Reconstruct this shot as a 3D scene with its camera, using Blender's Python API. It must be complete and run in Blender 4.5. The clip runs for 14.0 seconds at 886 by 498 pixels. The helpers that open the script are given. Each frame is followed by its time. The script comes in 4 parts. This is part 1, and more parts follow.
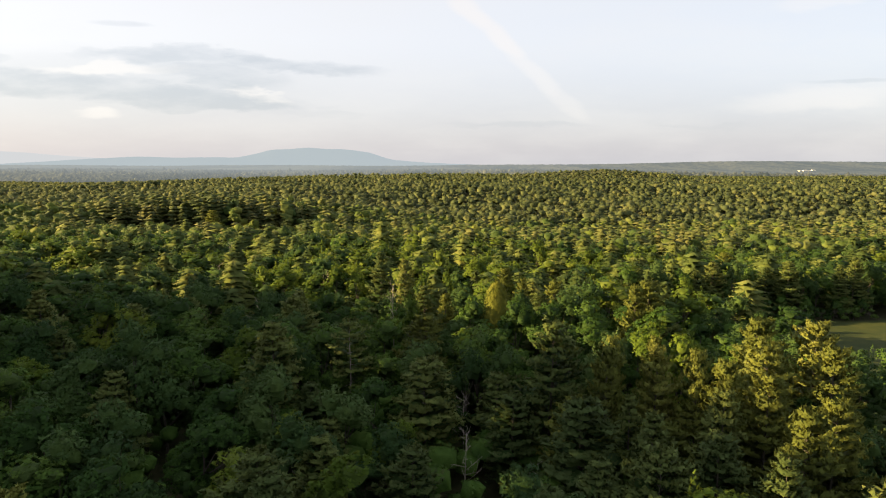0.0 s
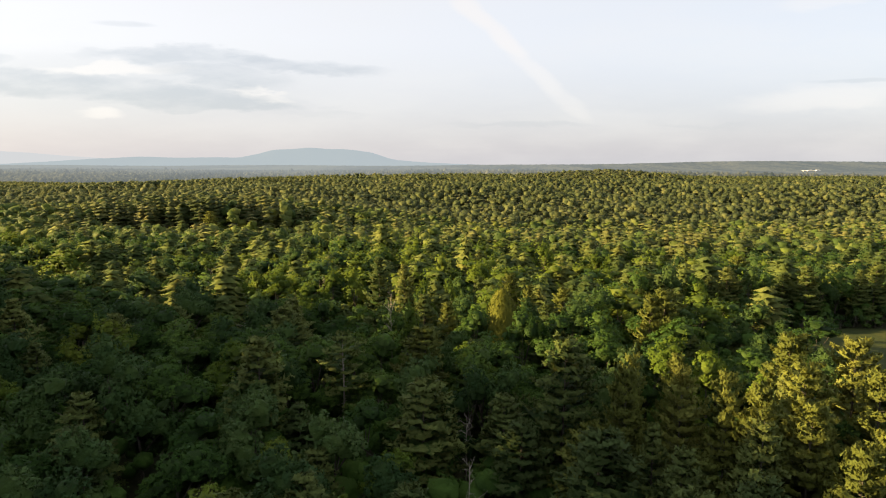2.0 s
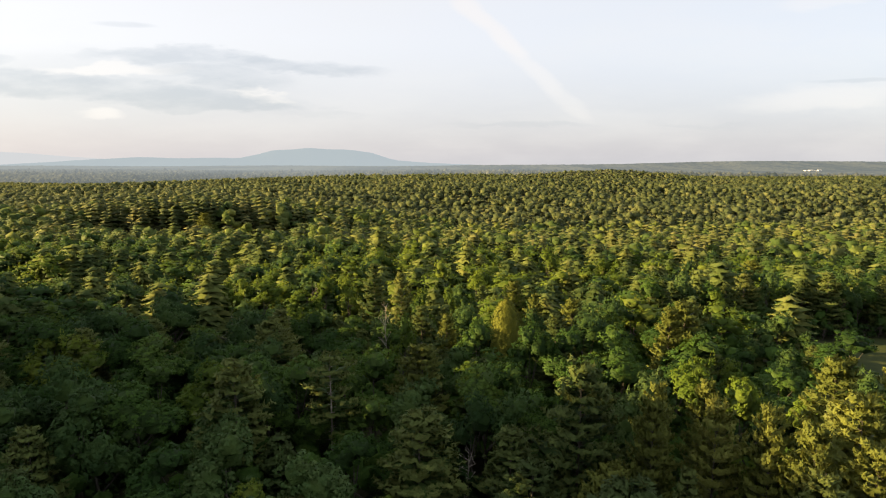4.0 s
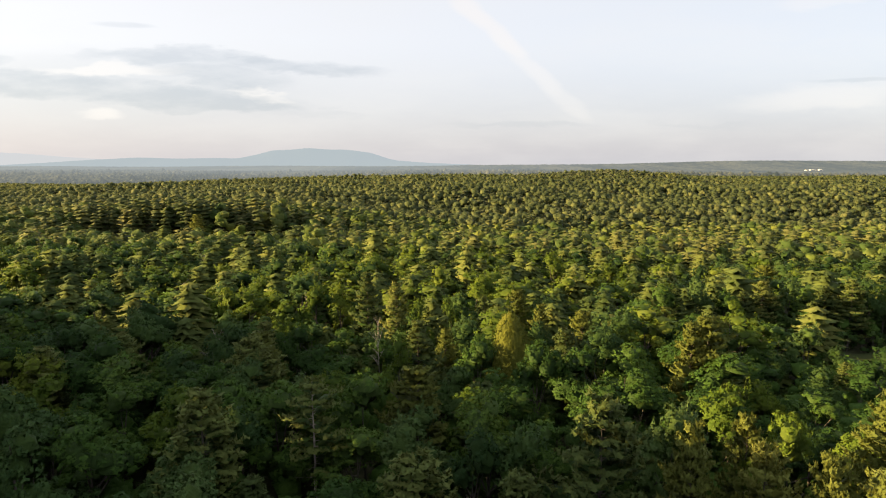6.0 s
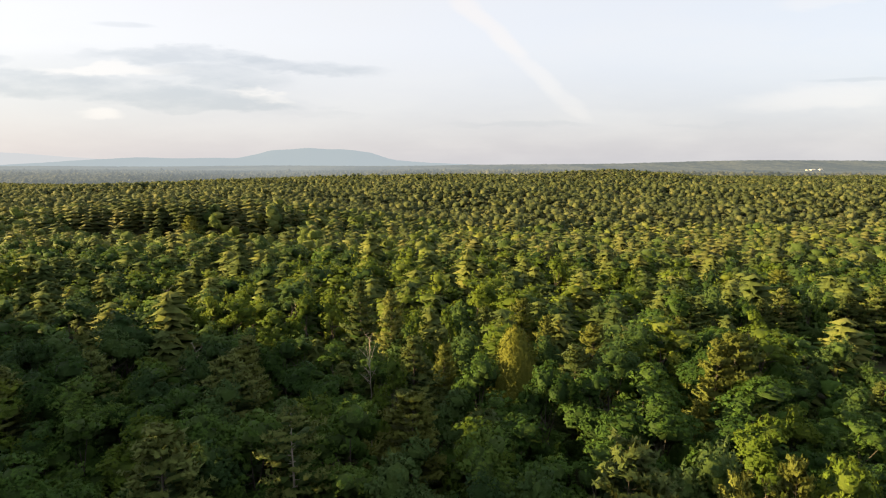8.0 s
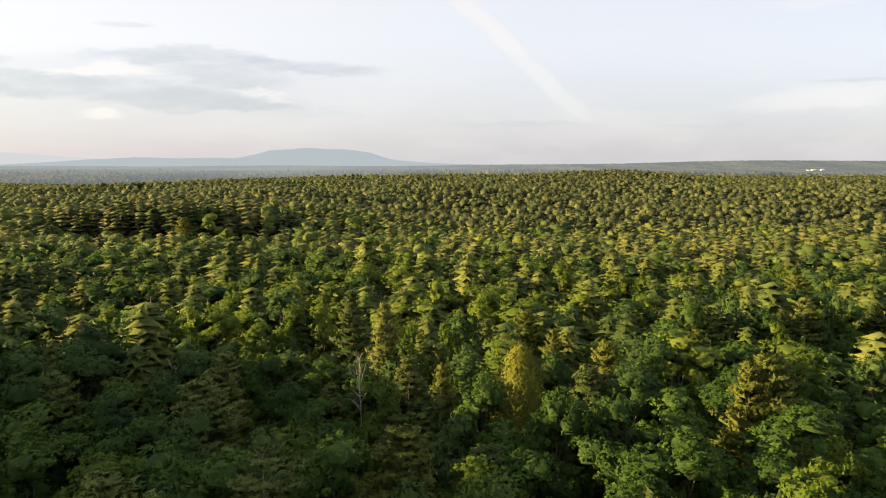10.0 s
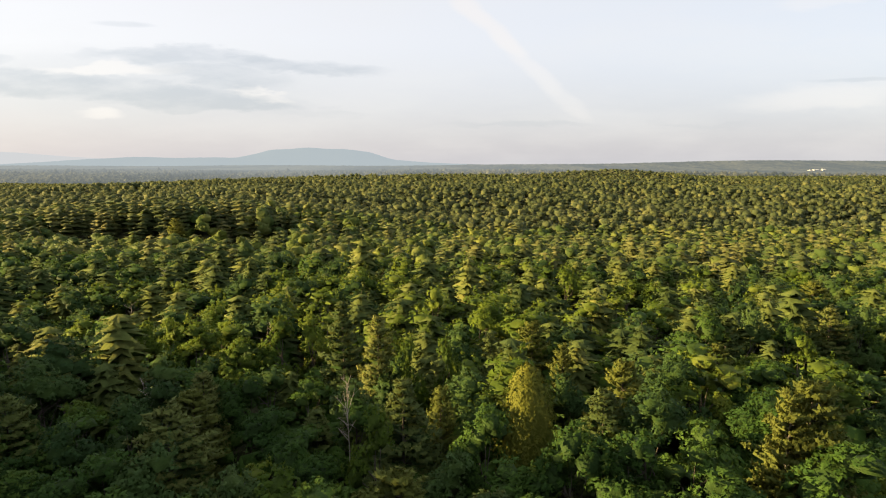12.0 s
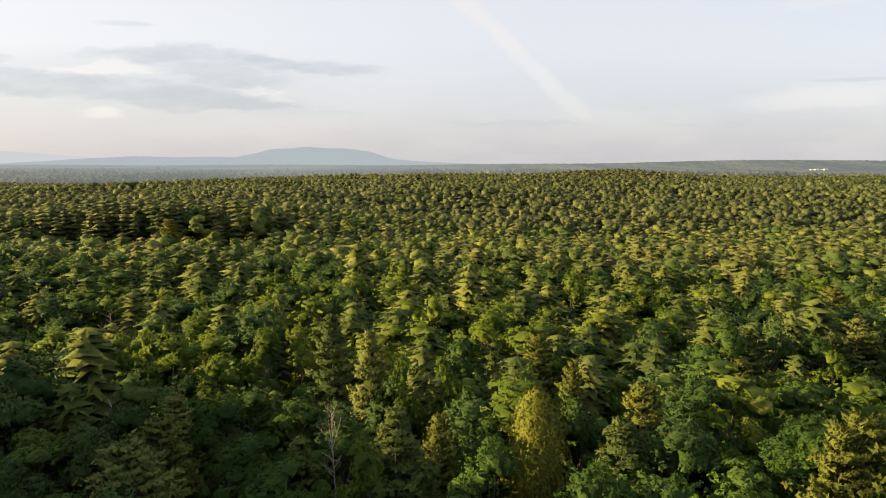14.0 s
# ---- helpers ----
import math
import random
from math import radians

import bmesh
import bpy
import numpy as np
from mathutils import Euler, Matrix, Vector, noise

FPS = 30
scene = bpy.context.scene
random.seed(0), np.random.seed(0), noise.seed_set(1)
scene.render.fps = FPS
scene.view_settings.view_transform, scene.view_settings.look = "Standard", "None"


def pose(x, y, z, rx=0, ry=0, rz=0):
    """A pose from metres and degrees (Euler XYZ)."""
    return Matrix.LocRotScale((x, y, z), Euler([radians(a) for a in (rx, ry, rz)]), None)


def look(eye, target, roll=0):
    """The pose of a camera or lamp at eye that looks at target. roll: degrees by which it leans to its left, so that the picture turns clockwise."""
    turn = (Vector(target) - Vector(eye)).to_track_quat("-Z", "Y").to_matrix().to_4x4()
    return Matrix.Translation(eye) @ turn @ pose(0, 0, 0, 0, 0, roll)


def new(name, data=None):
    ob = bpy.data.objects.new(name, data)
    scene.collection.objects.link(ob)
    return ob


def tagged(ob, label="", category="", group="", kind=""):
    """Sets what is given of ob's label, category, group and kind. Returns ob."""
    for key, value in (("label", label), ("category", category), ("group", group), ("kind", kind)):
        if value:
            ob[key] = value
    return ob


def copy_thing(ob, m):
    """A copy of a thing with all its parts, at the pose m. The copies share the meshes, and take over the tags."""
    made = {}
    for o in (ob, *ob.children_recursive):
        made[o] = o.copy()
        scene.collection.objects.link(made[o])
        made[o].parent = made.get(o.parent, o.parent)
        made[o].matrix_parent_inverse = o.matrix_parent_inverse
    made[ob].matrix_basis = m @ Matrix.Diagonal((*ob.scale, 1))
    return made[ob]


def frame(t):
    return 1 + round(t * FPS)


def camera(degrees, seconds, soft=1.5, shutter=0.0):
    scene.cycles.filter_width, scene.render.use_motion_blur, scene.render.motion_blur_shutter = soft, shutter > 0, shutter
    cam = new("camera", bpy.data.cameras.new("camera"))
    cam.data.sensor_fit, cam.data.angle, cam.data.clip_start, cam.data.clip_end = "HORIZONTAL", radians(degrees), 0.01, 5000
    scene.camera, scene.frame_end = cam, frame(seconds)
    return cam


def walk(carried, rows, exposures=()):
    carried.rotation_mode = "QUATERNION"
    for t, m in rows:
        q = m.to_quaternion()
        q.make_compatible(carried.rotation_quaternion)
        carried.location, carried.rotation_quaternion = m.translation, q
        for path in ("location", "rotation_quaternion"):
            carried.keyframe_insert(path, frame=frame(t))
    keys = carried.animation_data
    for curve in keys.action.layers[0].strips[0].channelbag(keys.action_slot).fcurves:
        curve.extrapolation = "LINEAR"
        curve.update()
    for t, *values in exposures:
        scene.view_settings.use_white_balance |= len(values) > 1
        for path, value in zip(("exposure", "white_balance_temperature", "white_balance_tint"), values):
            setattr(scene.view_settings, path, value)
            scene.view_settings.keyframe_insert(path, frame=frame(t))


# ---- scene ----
# The camera: a drone that glides ahead above a wood.
SPEED_M = 70.0          # metres flown in the whole clip
EYE_Z = 48.0


def eye_pose(s, tilt, turn, roll):
    """Share of the way flown, degrees of tilt below level, of turn to the left, of roll."""
    x, y = s * SPEED_M * math.sin(radians(1.4)), s * SPEED_M
    a, b = radians(tilt), radians(turn)
    ahead = (-math.sin(b) * math.cos(a), math.cos(b) * math.cos(a), -math.sin(a))
    return look((x, y, EYE_Z), (x + ahead[0], y + ahead[1], EYE_Z + ahead[2]), roll)


cam = camera(72, 14.0, 1.15)
walk(cam, [
    (0.0, eye_pose(0.0, 8.28, -0.20, 0.05)),
    (1.0, eye_pose(0.0593, 8.28, -0.10, 0.05)),
    (2.0, eye_pose(0.1245, 8.28, 0.02, 0.04)),
    (3.0, eye_pose(0.1965, 8.27, 0.07, 0.02)),
    (5.5, eye_pose(0.3961, 8.25, 0.04, -0.08)),
    (6.5, eye_pose(0.4690, 8.27, 0.03, -0.10)),
    (8.0, eye_pose(0.5777, 8.28, 0.02, -0.10)),
    (10.5, eye_pose(0.7585, 8.28, 0.01, -0.07)),
    (12.0, eye_pose(0.8640, 8.30, 0.02, -0.05)),
    (13.0, eye_pose(0.9315, 8.33, 0.02, -0.03)),
    (14.0, eye_pose(1.0, 8.35, 0.04, -0.02)),
], exposures=[(0.0, 2.4), (8.0, 2.4), (12.0, 2.36), (14.0, 2.29)])

# ---- sky and sun ----
SUN_LEFT, SUN_UP = 87.0, 17.0      # degrees to the left of the line of flight, degrees above level
sun_way = Vector((-math.sin(radians(SUN_LEFT)) * math.cos(radians(SUN_UP)),
                  math.cos(radians(SUN_LEFT)) * math.cos(radians(SUN_UP)), math.sin(radians(SUN_UP))))
sun = new("sun", bpy.data.lights.new("sun", "SUN"))
sun.data.energy, sun.data.angle, sun.data.color = 4.5, radians(0.6), (1.0, 0.73, 0.32)
sun.matrix_world = look((0, 0, 0), tuple(-sun_way))


class Nodes:
    """Short ways to write node trees."""

    def __init__(self, tree):
        self.tree = tree
        tree.nodes.clear()

    def add(self, kind, **inputs):
        n = self.tree.nodes.new(kind)
        for key, value in inputs.items():
            self.feed(n.inputs[key.replace("_", " ")], value)
        return n

    def feed(self, socket, value):
        if isinstance(value, bpy.types.NodeSocket):
            self.tree.links.new(value, socket)
        else:
            socket.default_value = value

    def math(self, op, a, b=0.0, clamp=False):
        n = self.tree.nodes.new("ShaderNodeMath")
        n.operation, n.use_clamp = op, clamp
        self.feed(n.inputs[0], a)
        self.feed(n.inputs[1], b)
        return n.outputs[0]

    def mix(self, f, a, b, blend="MIX"):
        n = self.tree.nodes.new("ShaderNodeMix")
        n.data_type, n.blend_type = "RGBA", blend
        for socket, value in ((n.inputs[0], f), (n.inputs[6], a), (n.inputs[7], b)):
            self.feed(socket, (*value, 1.0) if isinstance(value, tuple) and len(value) == 3 else value)
        return n.outputs[2]

    def noise(self, vector, scale, detail=3.0, rough=0.55):
        n = self.add("ShaderNodeTexNoise", Scale=scale, Detail=detail, Roughness=rough)
        if vector is not None:
            self.feed(n.inputs["Vector"], vector)
        return n.outputs["Fac"]

    def span(self, value, a, b, c=0.0, d=1.0):
        n = self.tree.nodes.new("ShaderNodeMapRange")
        n.interpolation_type = "SMOOTHSTEP"
        self.feed(n.inputs[0], value)
        for k, v in zip((1, 2, 3, 4), (a, b, c, d)):
            n.inputs[k].default_value = v
        return n.outputs[0]


def make_sky():
    world = bpy.data.worlds.new("evening_sky")
    scene.world = world
    world.use_nodes = True
    n = Nodes(world.node_tree)
    sky = n.add("ShaderNodeTexSky")
    sky.sky_type, sky.sun_disc = "NISHITA", False
    sky.sun_elevation, sky.sun_rotation = radians(SUN_UP), radians(-SUN_LEFT)
    sky.air_density, sky.dust_density = 1.0, 1.5
    way = n.add("ShaderNodeTexCoord").outputs["Generated"]
    xyz = n.add("ShaderNodeSeparateXYZ", Vector=way).outputs
    far = n.math("MAXIMUM", n.math("ABSOLUTE", xyz[1]), 0.05)
    u0, v0 = n.math("DIVIDE", xyz[0], far), n.math("DIVIDE", xyz[2], far)
    flat = n.add("ShaderNodeCombineXYZ", X=u0, Y=n.math("MULTIPLY", v0, 4.0), Z=xyz[1]).outputs[0]
    wob1 = n.math("SUBTRACT", n.noise(flat, 5.0, 5.0), 0.5)
    wob2 = n.math("SUBTRACT", n.noise(flat, 13.0, 5.0), 0.5)
    u = n.math("ADD", u0, n.math("MULTIPLY", wob1, 0.12))
    v = n.math("ADD", v0, n.math("ADD", n.math("MULTIPLY", wob2, 0.034), n.math("MULTIPLY", wob1, 0.03)))

    u1 = n.math("ADD", u0, n.math("MULTIPLY", wob1, 0.035))
    v1 = n.math("ADD", v0, n.math("MULTIPLY", wob2, 0.008))

    def bank(cu, cv, ru, rv, lean=0.0, hard=0.55, weight=1.0, calm=False):
        du = n.math("SUBTRACT", u1 if calm else u, cu)
        dv = n.math("SUBTRACT", n.math("SUBTRACT", v1 if calm else v, cv), n.math("MULTIPLY", du, lean))
        a, b = n.math("DIVIDE", du, ru), n.math("DIVIDE", dv, rv)
        d = n.math("ADD", n.math("MULTIPLY", a, a), n.math("MULTIPLY", b, b))
        return n.span(d, 1.0, hard * 0.3, 0.0, weight)

    def together(parts):
        out = parts[0]
        for p in parts[1:]:
            out = n.math("MAXIMUM", out, p)
        return out

    # base veil: white high on the left, faintly blue high on the right, grey-pink low down
    low = n.span(v0, 0.0, 0.20)
    side = n.span(u0, -0.75, 0.7)
    veil_high = n.mix(side, (0.98, 0.955, 0.965), (0.84, 0.868, 0.935))
    veil_low = n.mix(side, (0.70, 0.676, 0.715), (0.665, 0.655, 0.70))
    veil = n.mix(low, veil_low, veil_high)
    soft = n.span(n.noise(flat, 3.2, 6.0, 0.6), 0.35, 0.72)
    veil = n.mix(n.math("MULTIPLY", soft, 0.35), veil, (0.93, 0.905, 0.90))
    # the unseen sky overhead is brightened to lift the shade; behind, away from the low sun, it is deeper and bluer
    lift = n.span(xyz[2], 0.26, 0.62)
    back = n.span(xyz[1], 0.25, -0.45)
    veil = n.mix(lift, veil, (0.96, 1.0, 1.06))
    veil = n.mix(n.math("MULTIPLY", back, 0.25), veil, (0.55, 0.59, 0.66))
    grey = together(SKY_GREY(bank))
    grey = n.math("MULTIPLY", grey, n.span(n.noise(flat, 9.0, 6.0, 0.6), 0.30, 0.62, 0.45, 1.0))
    glow = together(SKY_GLOW(bank))
    haze_bank = bank(-0.55, 0.115, 0.42, 0.075, 0.0, 0.0)
    veil = n.mix(n.math("MULTIPLY", haze_bank, 0.40), veil, (0.70, 0.70, 0.73))
    veil = n.mix(n.math("MULTIPLY", glow, 0.85), veil, (1.0, 0.945, 0.92))
    veil = n.mix(n.math("MULTIPLY", grey, 0.72), veil, (0.545, 0.575, 0.635))
    clear = n.add("ShaderNodeBackground", Strength=0.05, Color=sky.outputs[0])
    cloud = n.add("ShaderNodeBackground", Strength=0.192, Color=veil)
    both = n.add("ShaderNodeMixShader")
    n.feed(both.inputs[0], 0.86)
    n.feed(both.inputs[1], clear.outputs[0])
    n.feed(both.inputs[2], cloud.outputs[0])
    out = n.add("ShaderNodeOutputWorld")
    n.feed(out.inputs["Surface"], both.outputs[0])


def SKY_GREY(bank):
    return [
        bank(-0.27, 0.150, 0.18, 0.020, -0.09), bank(-0.42, 0.165, 0.18, 0.016, 0.0, 0.3, 0.8), bank(-0.36, 0.132, 0.13, 0.022, -0.12, 0.3, 0.9),
        bank(-0.42, 0.101, 0.24, 0.022, -0.05), bank(-0.68, 0.122, 0.26, 0.026, -0.05), bank(-0.32, 0.092, 0.14, 0.013, -0.03),
        bank(-0.50, 0.212, 0.06, 0.006, -0.04, 0.1, 0.45, True), bank(-0.74, 0.158, 0.07, 0.012, 0.0, 0.2, 0.6), bank(-0.20, 0.078, 0.12, 0.010, 0.0, 0.1, 0.35),
        bank(0.13, 0.058, 0.14, 0.008, -0.03, 0.1, 0.40), bank(0.40, 0.050, 0.09, 0.005, 0.0, 0.1, 0.35), bank(0.66, 0.126, 0.11, 0.004, 0.03, 0.1, 0.5, True),
    ]


def SKY_GLOW(bank):
    return [
        bank(-0.28, 0.104, 0.06, 0.011, -0.2), bank(-0.53, 0.142, 0.15, 0.012, 0.0, 0.2), bank(-0.56, 0.072, 0.05, 0.014, 0.0, 0.0, 0.8),
        bank(0.05, 0.230, 0.060, 0.024, -0.72, 0.1, 1.0, True), bank(0.095, 0.190, 0.055, 0.023, -0.78, 0.1, 0.95, True),
        bank(0.15, 0.135, 0.07, 0.022, -0.8, 0.0, 0.6, True), bank(0.20, 0.092, 0.05, 0.020, -0.6, 0.0, 0.4, True),
        bank(0.62, 0.102, 0.20, 0.026, 0.1, 0.0, 0.55), bank(0.60, 0.250, 0.10, 0.020, 0.15, 0.0, 0.5),
    ]


make_sky()


# ---- materials ----
def material(name):
    m = bpy.data.materials.new(name)
    m.use_nodes = True
    return m, Nodes(m.node_tree)


def foliage(name, dark, mid, light, through_share=0.3, patch=0.0, fine=4.5):
    """Leaves: two scales of colour, from tree to tree and from spray to spray; light also shines through."""
    m, n = material(name)
    each = n.add("ShaderNodeObjectInfo").outputs["Random"]
    island = n.add("ShaderNodeNewGeometry").outputs["Random Per Island"]
    at = n.add("ShaderNodeTexCoord").outputs["Object"]
    blotch = n.noise(at, 0.55, 3.0)
    speck = n.noise(at, fine, 2.0, 0.7)
    f = n.math("ADD", n.math("MULTIPLY", island, 0.24), 0.15)
    f = n.math("ADD", f, n.math("MULTIPLY", n.math("SUBTRACT", blotch, 0.5), 0.7))
    f = n.math("ADD", f, n.math("MULTIPLY", n.math("SUBTRACT", speck, 0.5), 0.55))
    if patch:
        # from tree to tree, and from grove to grove
        plan = n.add("ShaderNodeMapping", Vector=at, Scale=(1, 1, 0)).outputs[0]
        cell = n.add("ShaderNodeTexVoronoi", Vector=plan, Scale=patch).outputs["Color"]
        tone = n.add("ShaderNodeSeparateColor", Color=cell).outputs[0]
        f = n.math("ADD", f, n.math("MULTIPLY", n.math("SUBTRACT", tone, 0.5), 1.15))
        f = n.math("ADD", f, n.math("MULTIPLY", n.math("SUBTRACT", n.noise(plan, patch * 0.16, 2.0), 0.5), 1.0))
    else:
        f = n.math("ADD", f, n.math("MULTIPLY", n.math("SUBTRACT", each, 0.5), 0.75))
    c = n.mix(n.span(f, 0.0, 0.5), dark, mid)
    c = n.mix(n.span(f, 0.42, 0.95), c, light)
    body = n.add("ShaderNodeBsdfPrincipled", Base_Color=c, Roughness=0.62)
    body.inputs["Specular IOR Level"].default_value = 0.05
    relief = n.add("ShaderNodeBump", Strength=0.5, Distance=0.7 / fine, Height=speck).outputs[0]
    n.feed(body.inputs["Normal"], relief)
    glow = n.add("ShaderNodeBsdfTranslucent", Color=n.mix(0.5, c, light), Normal=relief)
    both = n.add("ShaderNodeMixShader")
    n.feed(both.inputs[0], through_share)
    n.feed(both.inputs[1], body.outputs[0])
    n.feed(both.inputs[2], glow.outputs[0])
    n.feed(n.add("ShaderNodeOutputMaterial").inputs["Surface"], both.outputs[0])
    return m


def solid(name, a, b, scale, rough=0.85, bump=0.3, stretch=(1, 1, 1)):
    m, n = material(name)
    at = n.add("ShaderNodeTexCoord").outputs["Object"]
    at = n.add("ShaderNodeMapping", Vector=at, Scale=stretch).outputs[0]
    grain, stain = n.noise(at, scale, 6.0), n.noise(at, scale * 0.13, 3.0)
    c = n.mix(n.span(n.math("ADD", n.math("MULTIPLY", grain, 0.6), n.math("MULTIPLY", stain, 0.4)), 0.32, 0.68), a, b)
    body = n.add("ShaderNodeBsdfPrincipled", Base_Color=c, Roughness=rough)
    body.inputs["Specular IOR Level"].default_value = 0.12
    n.feed(body.inputs["Normal"], n.add("ShaderNodeBump", Strength=bump, Height=grain).outputs[0])
    n.feed(n.add("ShaderNodeOutputMaterial").inputs["Surface"], body.outputs[0])
    return m


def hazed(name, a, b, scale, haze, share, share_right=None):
    """Far distance: bright evening haze is mixed into the surface as a glow, thickest towards the sun and far off."""
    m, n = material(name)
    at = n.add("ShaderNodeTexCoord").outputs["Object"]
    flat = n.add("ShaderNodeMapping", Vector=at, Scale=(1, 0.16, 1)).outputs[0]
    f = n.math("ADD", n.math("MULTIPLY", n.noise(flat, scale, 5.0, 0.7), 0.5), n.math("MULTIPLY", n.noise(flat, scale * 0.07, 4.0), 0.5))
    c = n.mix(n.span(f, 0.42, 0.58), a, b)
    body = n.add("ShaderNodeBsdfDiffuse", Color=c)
    haze_glow = n.add("ShaderNodeEmission", Color=(*haze, 1.0), Strength=0.187)
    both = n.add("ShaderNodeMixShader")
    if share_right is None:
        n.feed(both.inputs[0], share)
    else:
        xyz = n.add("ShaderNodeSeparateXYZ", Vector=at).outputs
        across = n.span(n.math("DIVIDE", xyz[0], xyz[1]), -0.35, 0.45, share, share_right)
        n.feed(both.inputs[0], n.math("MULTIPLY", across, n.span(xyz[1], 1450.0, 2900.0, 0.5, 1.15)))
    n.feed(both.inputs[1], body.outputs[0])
    n.feed(both.inputs[2], haze_glow.outputs[0])
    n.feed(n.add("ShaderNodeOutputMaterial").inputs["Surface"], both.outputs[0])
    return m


PINE_LEAF = foliage("pine_needles", (0.052, 0.075, 0.024), (0.103, 0.126, 0.034), (0.173, 0.173, 0.050), 0.25)
PALE_LEAF = foliage("pale_pine_needles", (0.092, 0.108, 0.024), (0.154, 0.168, 0.036), (0.220, 0.220, 0.055), 0.3)
OAK_LEAF = foliage("oak_leaves", (0.028, 0.060, 0.014), (0.059, 0.108, 0.020), (0.109, 0.155, 0.031), 0.32)
ASH_LEAF = foliage("ash_leaves", (0.025, 0.052, 0.017), (0.051, 0.089, 0.026), (0.095, 0.130, 0.041), 0.3)
LIME_LEAF = foliage("young_maple_leaves", (0.058, 0.095, 0.013), (0.108, 0.152, 0.019), (0.175, 0.200, 0.030), 0.35)
CEDAR_LEAF = foliage("cedar_scales", (0.058, 0.069, 0.013), (0.101, 0.111, 0.018), (0.149, 0.148, 0.026), 0.25)
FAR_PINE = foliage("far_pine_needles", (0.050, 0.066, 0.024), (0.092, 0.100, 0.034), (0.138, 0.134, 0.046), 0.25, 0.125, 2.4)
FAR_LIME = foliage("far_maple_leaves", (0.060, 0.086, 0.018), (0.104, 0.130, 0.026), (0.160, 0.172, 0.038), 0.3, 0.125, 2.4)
# the farthest leaves: haze painted into the colour, bluer and flatter in tone
HAZE_TINT_PINE = foliage("haze_tinted_pine_needles", (0.052, 0.064, 0.034), (0.085, 0.094, 0.046), (0.125, 0.127, 0.060), 0.42, 0.11, 1.3)
HAZE_TINT_OAK = foliage("haze_tinted_oak_leaves", (0.062, 0.080, 0.036), (0.100, 0.118, 0.046), (0.146, 0.152, 0.060), 0.42, 0.11, 1.3)
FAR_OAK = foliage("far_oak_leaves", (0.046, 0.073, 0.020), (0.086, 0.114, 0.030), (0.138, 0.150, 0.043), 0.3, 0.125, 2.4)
# crown cores: coloured darker than the leaves, as painted shade inside the trees
CORE_PALE_SHADE = foliage("inner_pale_needle_shade", (0.072, 0.086, 0.025), (0.122, 0.138, 0.034), (0.179, 0.190, 0.050), 0.15)
CORE_SHADE = foliage("inner_leaf_shade", (0.023, 0.044, 0.012), (0.046, 0.078, 0.019), (0.076, 0.110, 0.030), 0.2)
CORE_LIME_SHADE = foliage("inner_maple_shade", (0.048, 0.076, 0.013), (0.090, 0.121, 0.019), (0.138, 0.158, 0.028), 0.25)
BARK = solid("grey_brown_bark", (0.040, 0.033, 0.026), (0.110, 0.095, 0.078), 6.0, 0.9, 0.5, (1, 1, 0.25))
PALE_BARK = solid("bleached_dead_wood", (0.16, 0.135, 0.11), (0.33, 0.285, 0.24), 7.0, 0.85, 0.4, (1, 1, 0.2))
FLOOR = solid("leaf_litter_and_moss", (0.018, 0.022, 0.008), (0.050, 0.048, 0.022), 0.6, 0.95, 0.4)
GRASS = solid("mown_meadow_grass", (0.022, 0.032, 0.008), (0.040, 0.045, 0.011), 0.35, 0.9, 0.4)
# woods, mountain and hills of the distance glow with haze mixed into the material
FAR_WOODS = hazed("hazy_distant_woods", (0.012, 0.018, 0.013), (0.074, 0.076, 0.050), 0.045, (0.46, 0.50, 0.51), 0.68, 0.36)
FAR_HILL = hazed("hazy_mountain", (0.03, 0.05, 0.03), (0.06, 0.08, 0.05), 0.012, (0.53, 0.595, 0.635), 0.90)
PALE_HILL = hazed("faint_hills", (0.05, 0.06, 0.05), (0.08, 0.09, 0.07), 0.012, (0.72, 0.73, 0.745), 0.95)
WHITE = solid("white_painted_boards", (0.42, 0.41, 0.40), (0.54, 0.53, 0.52), 2.0, 0.6, 0.1)
ROOF = solid("pale_metal_roof", (0.36, 0.36, 0.36), (0.46, 0.45, 0.44), 1.5, 0.5, 0.1)


# ---- the lie of the land ----
def bump(x, y, cx, cy, rx, ry):
    return np.exp(-((x - cx) / rx) ** 2 - ((y - cy) / ry) ** 2)


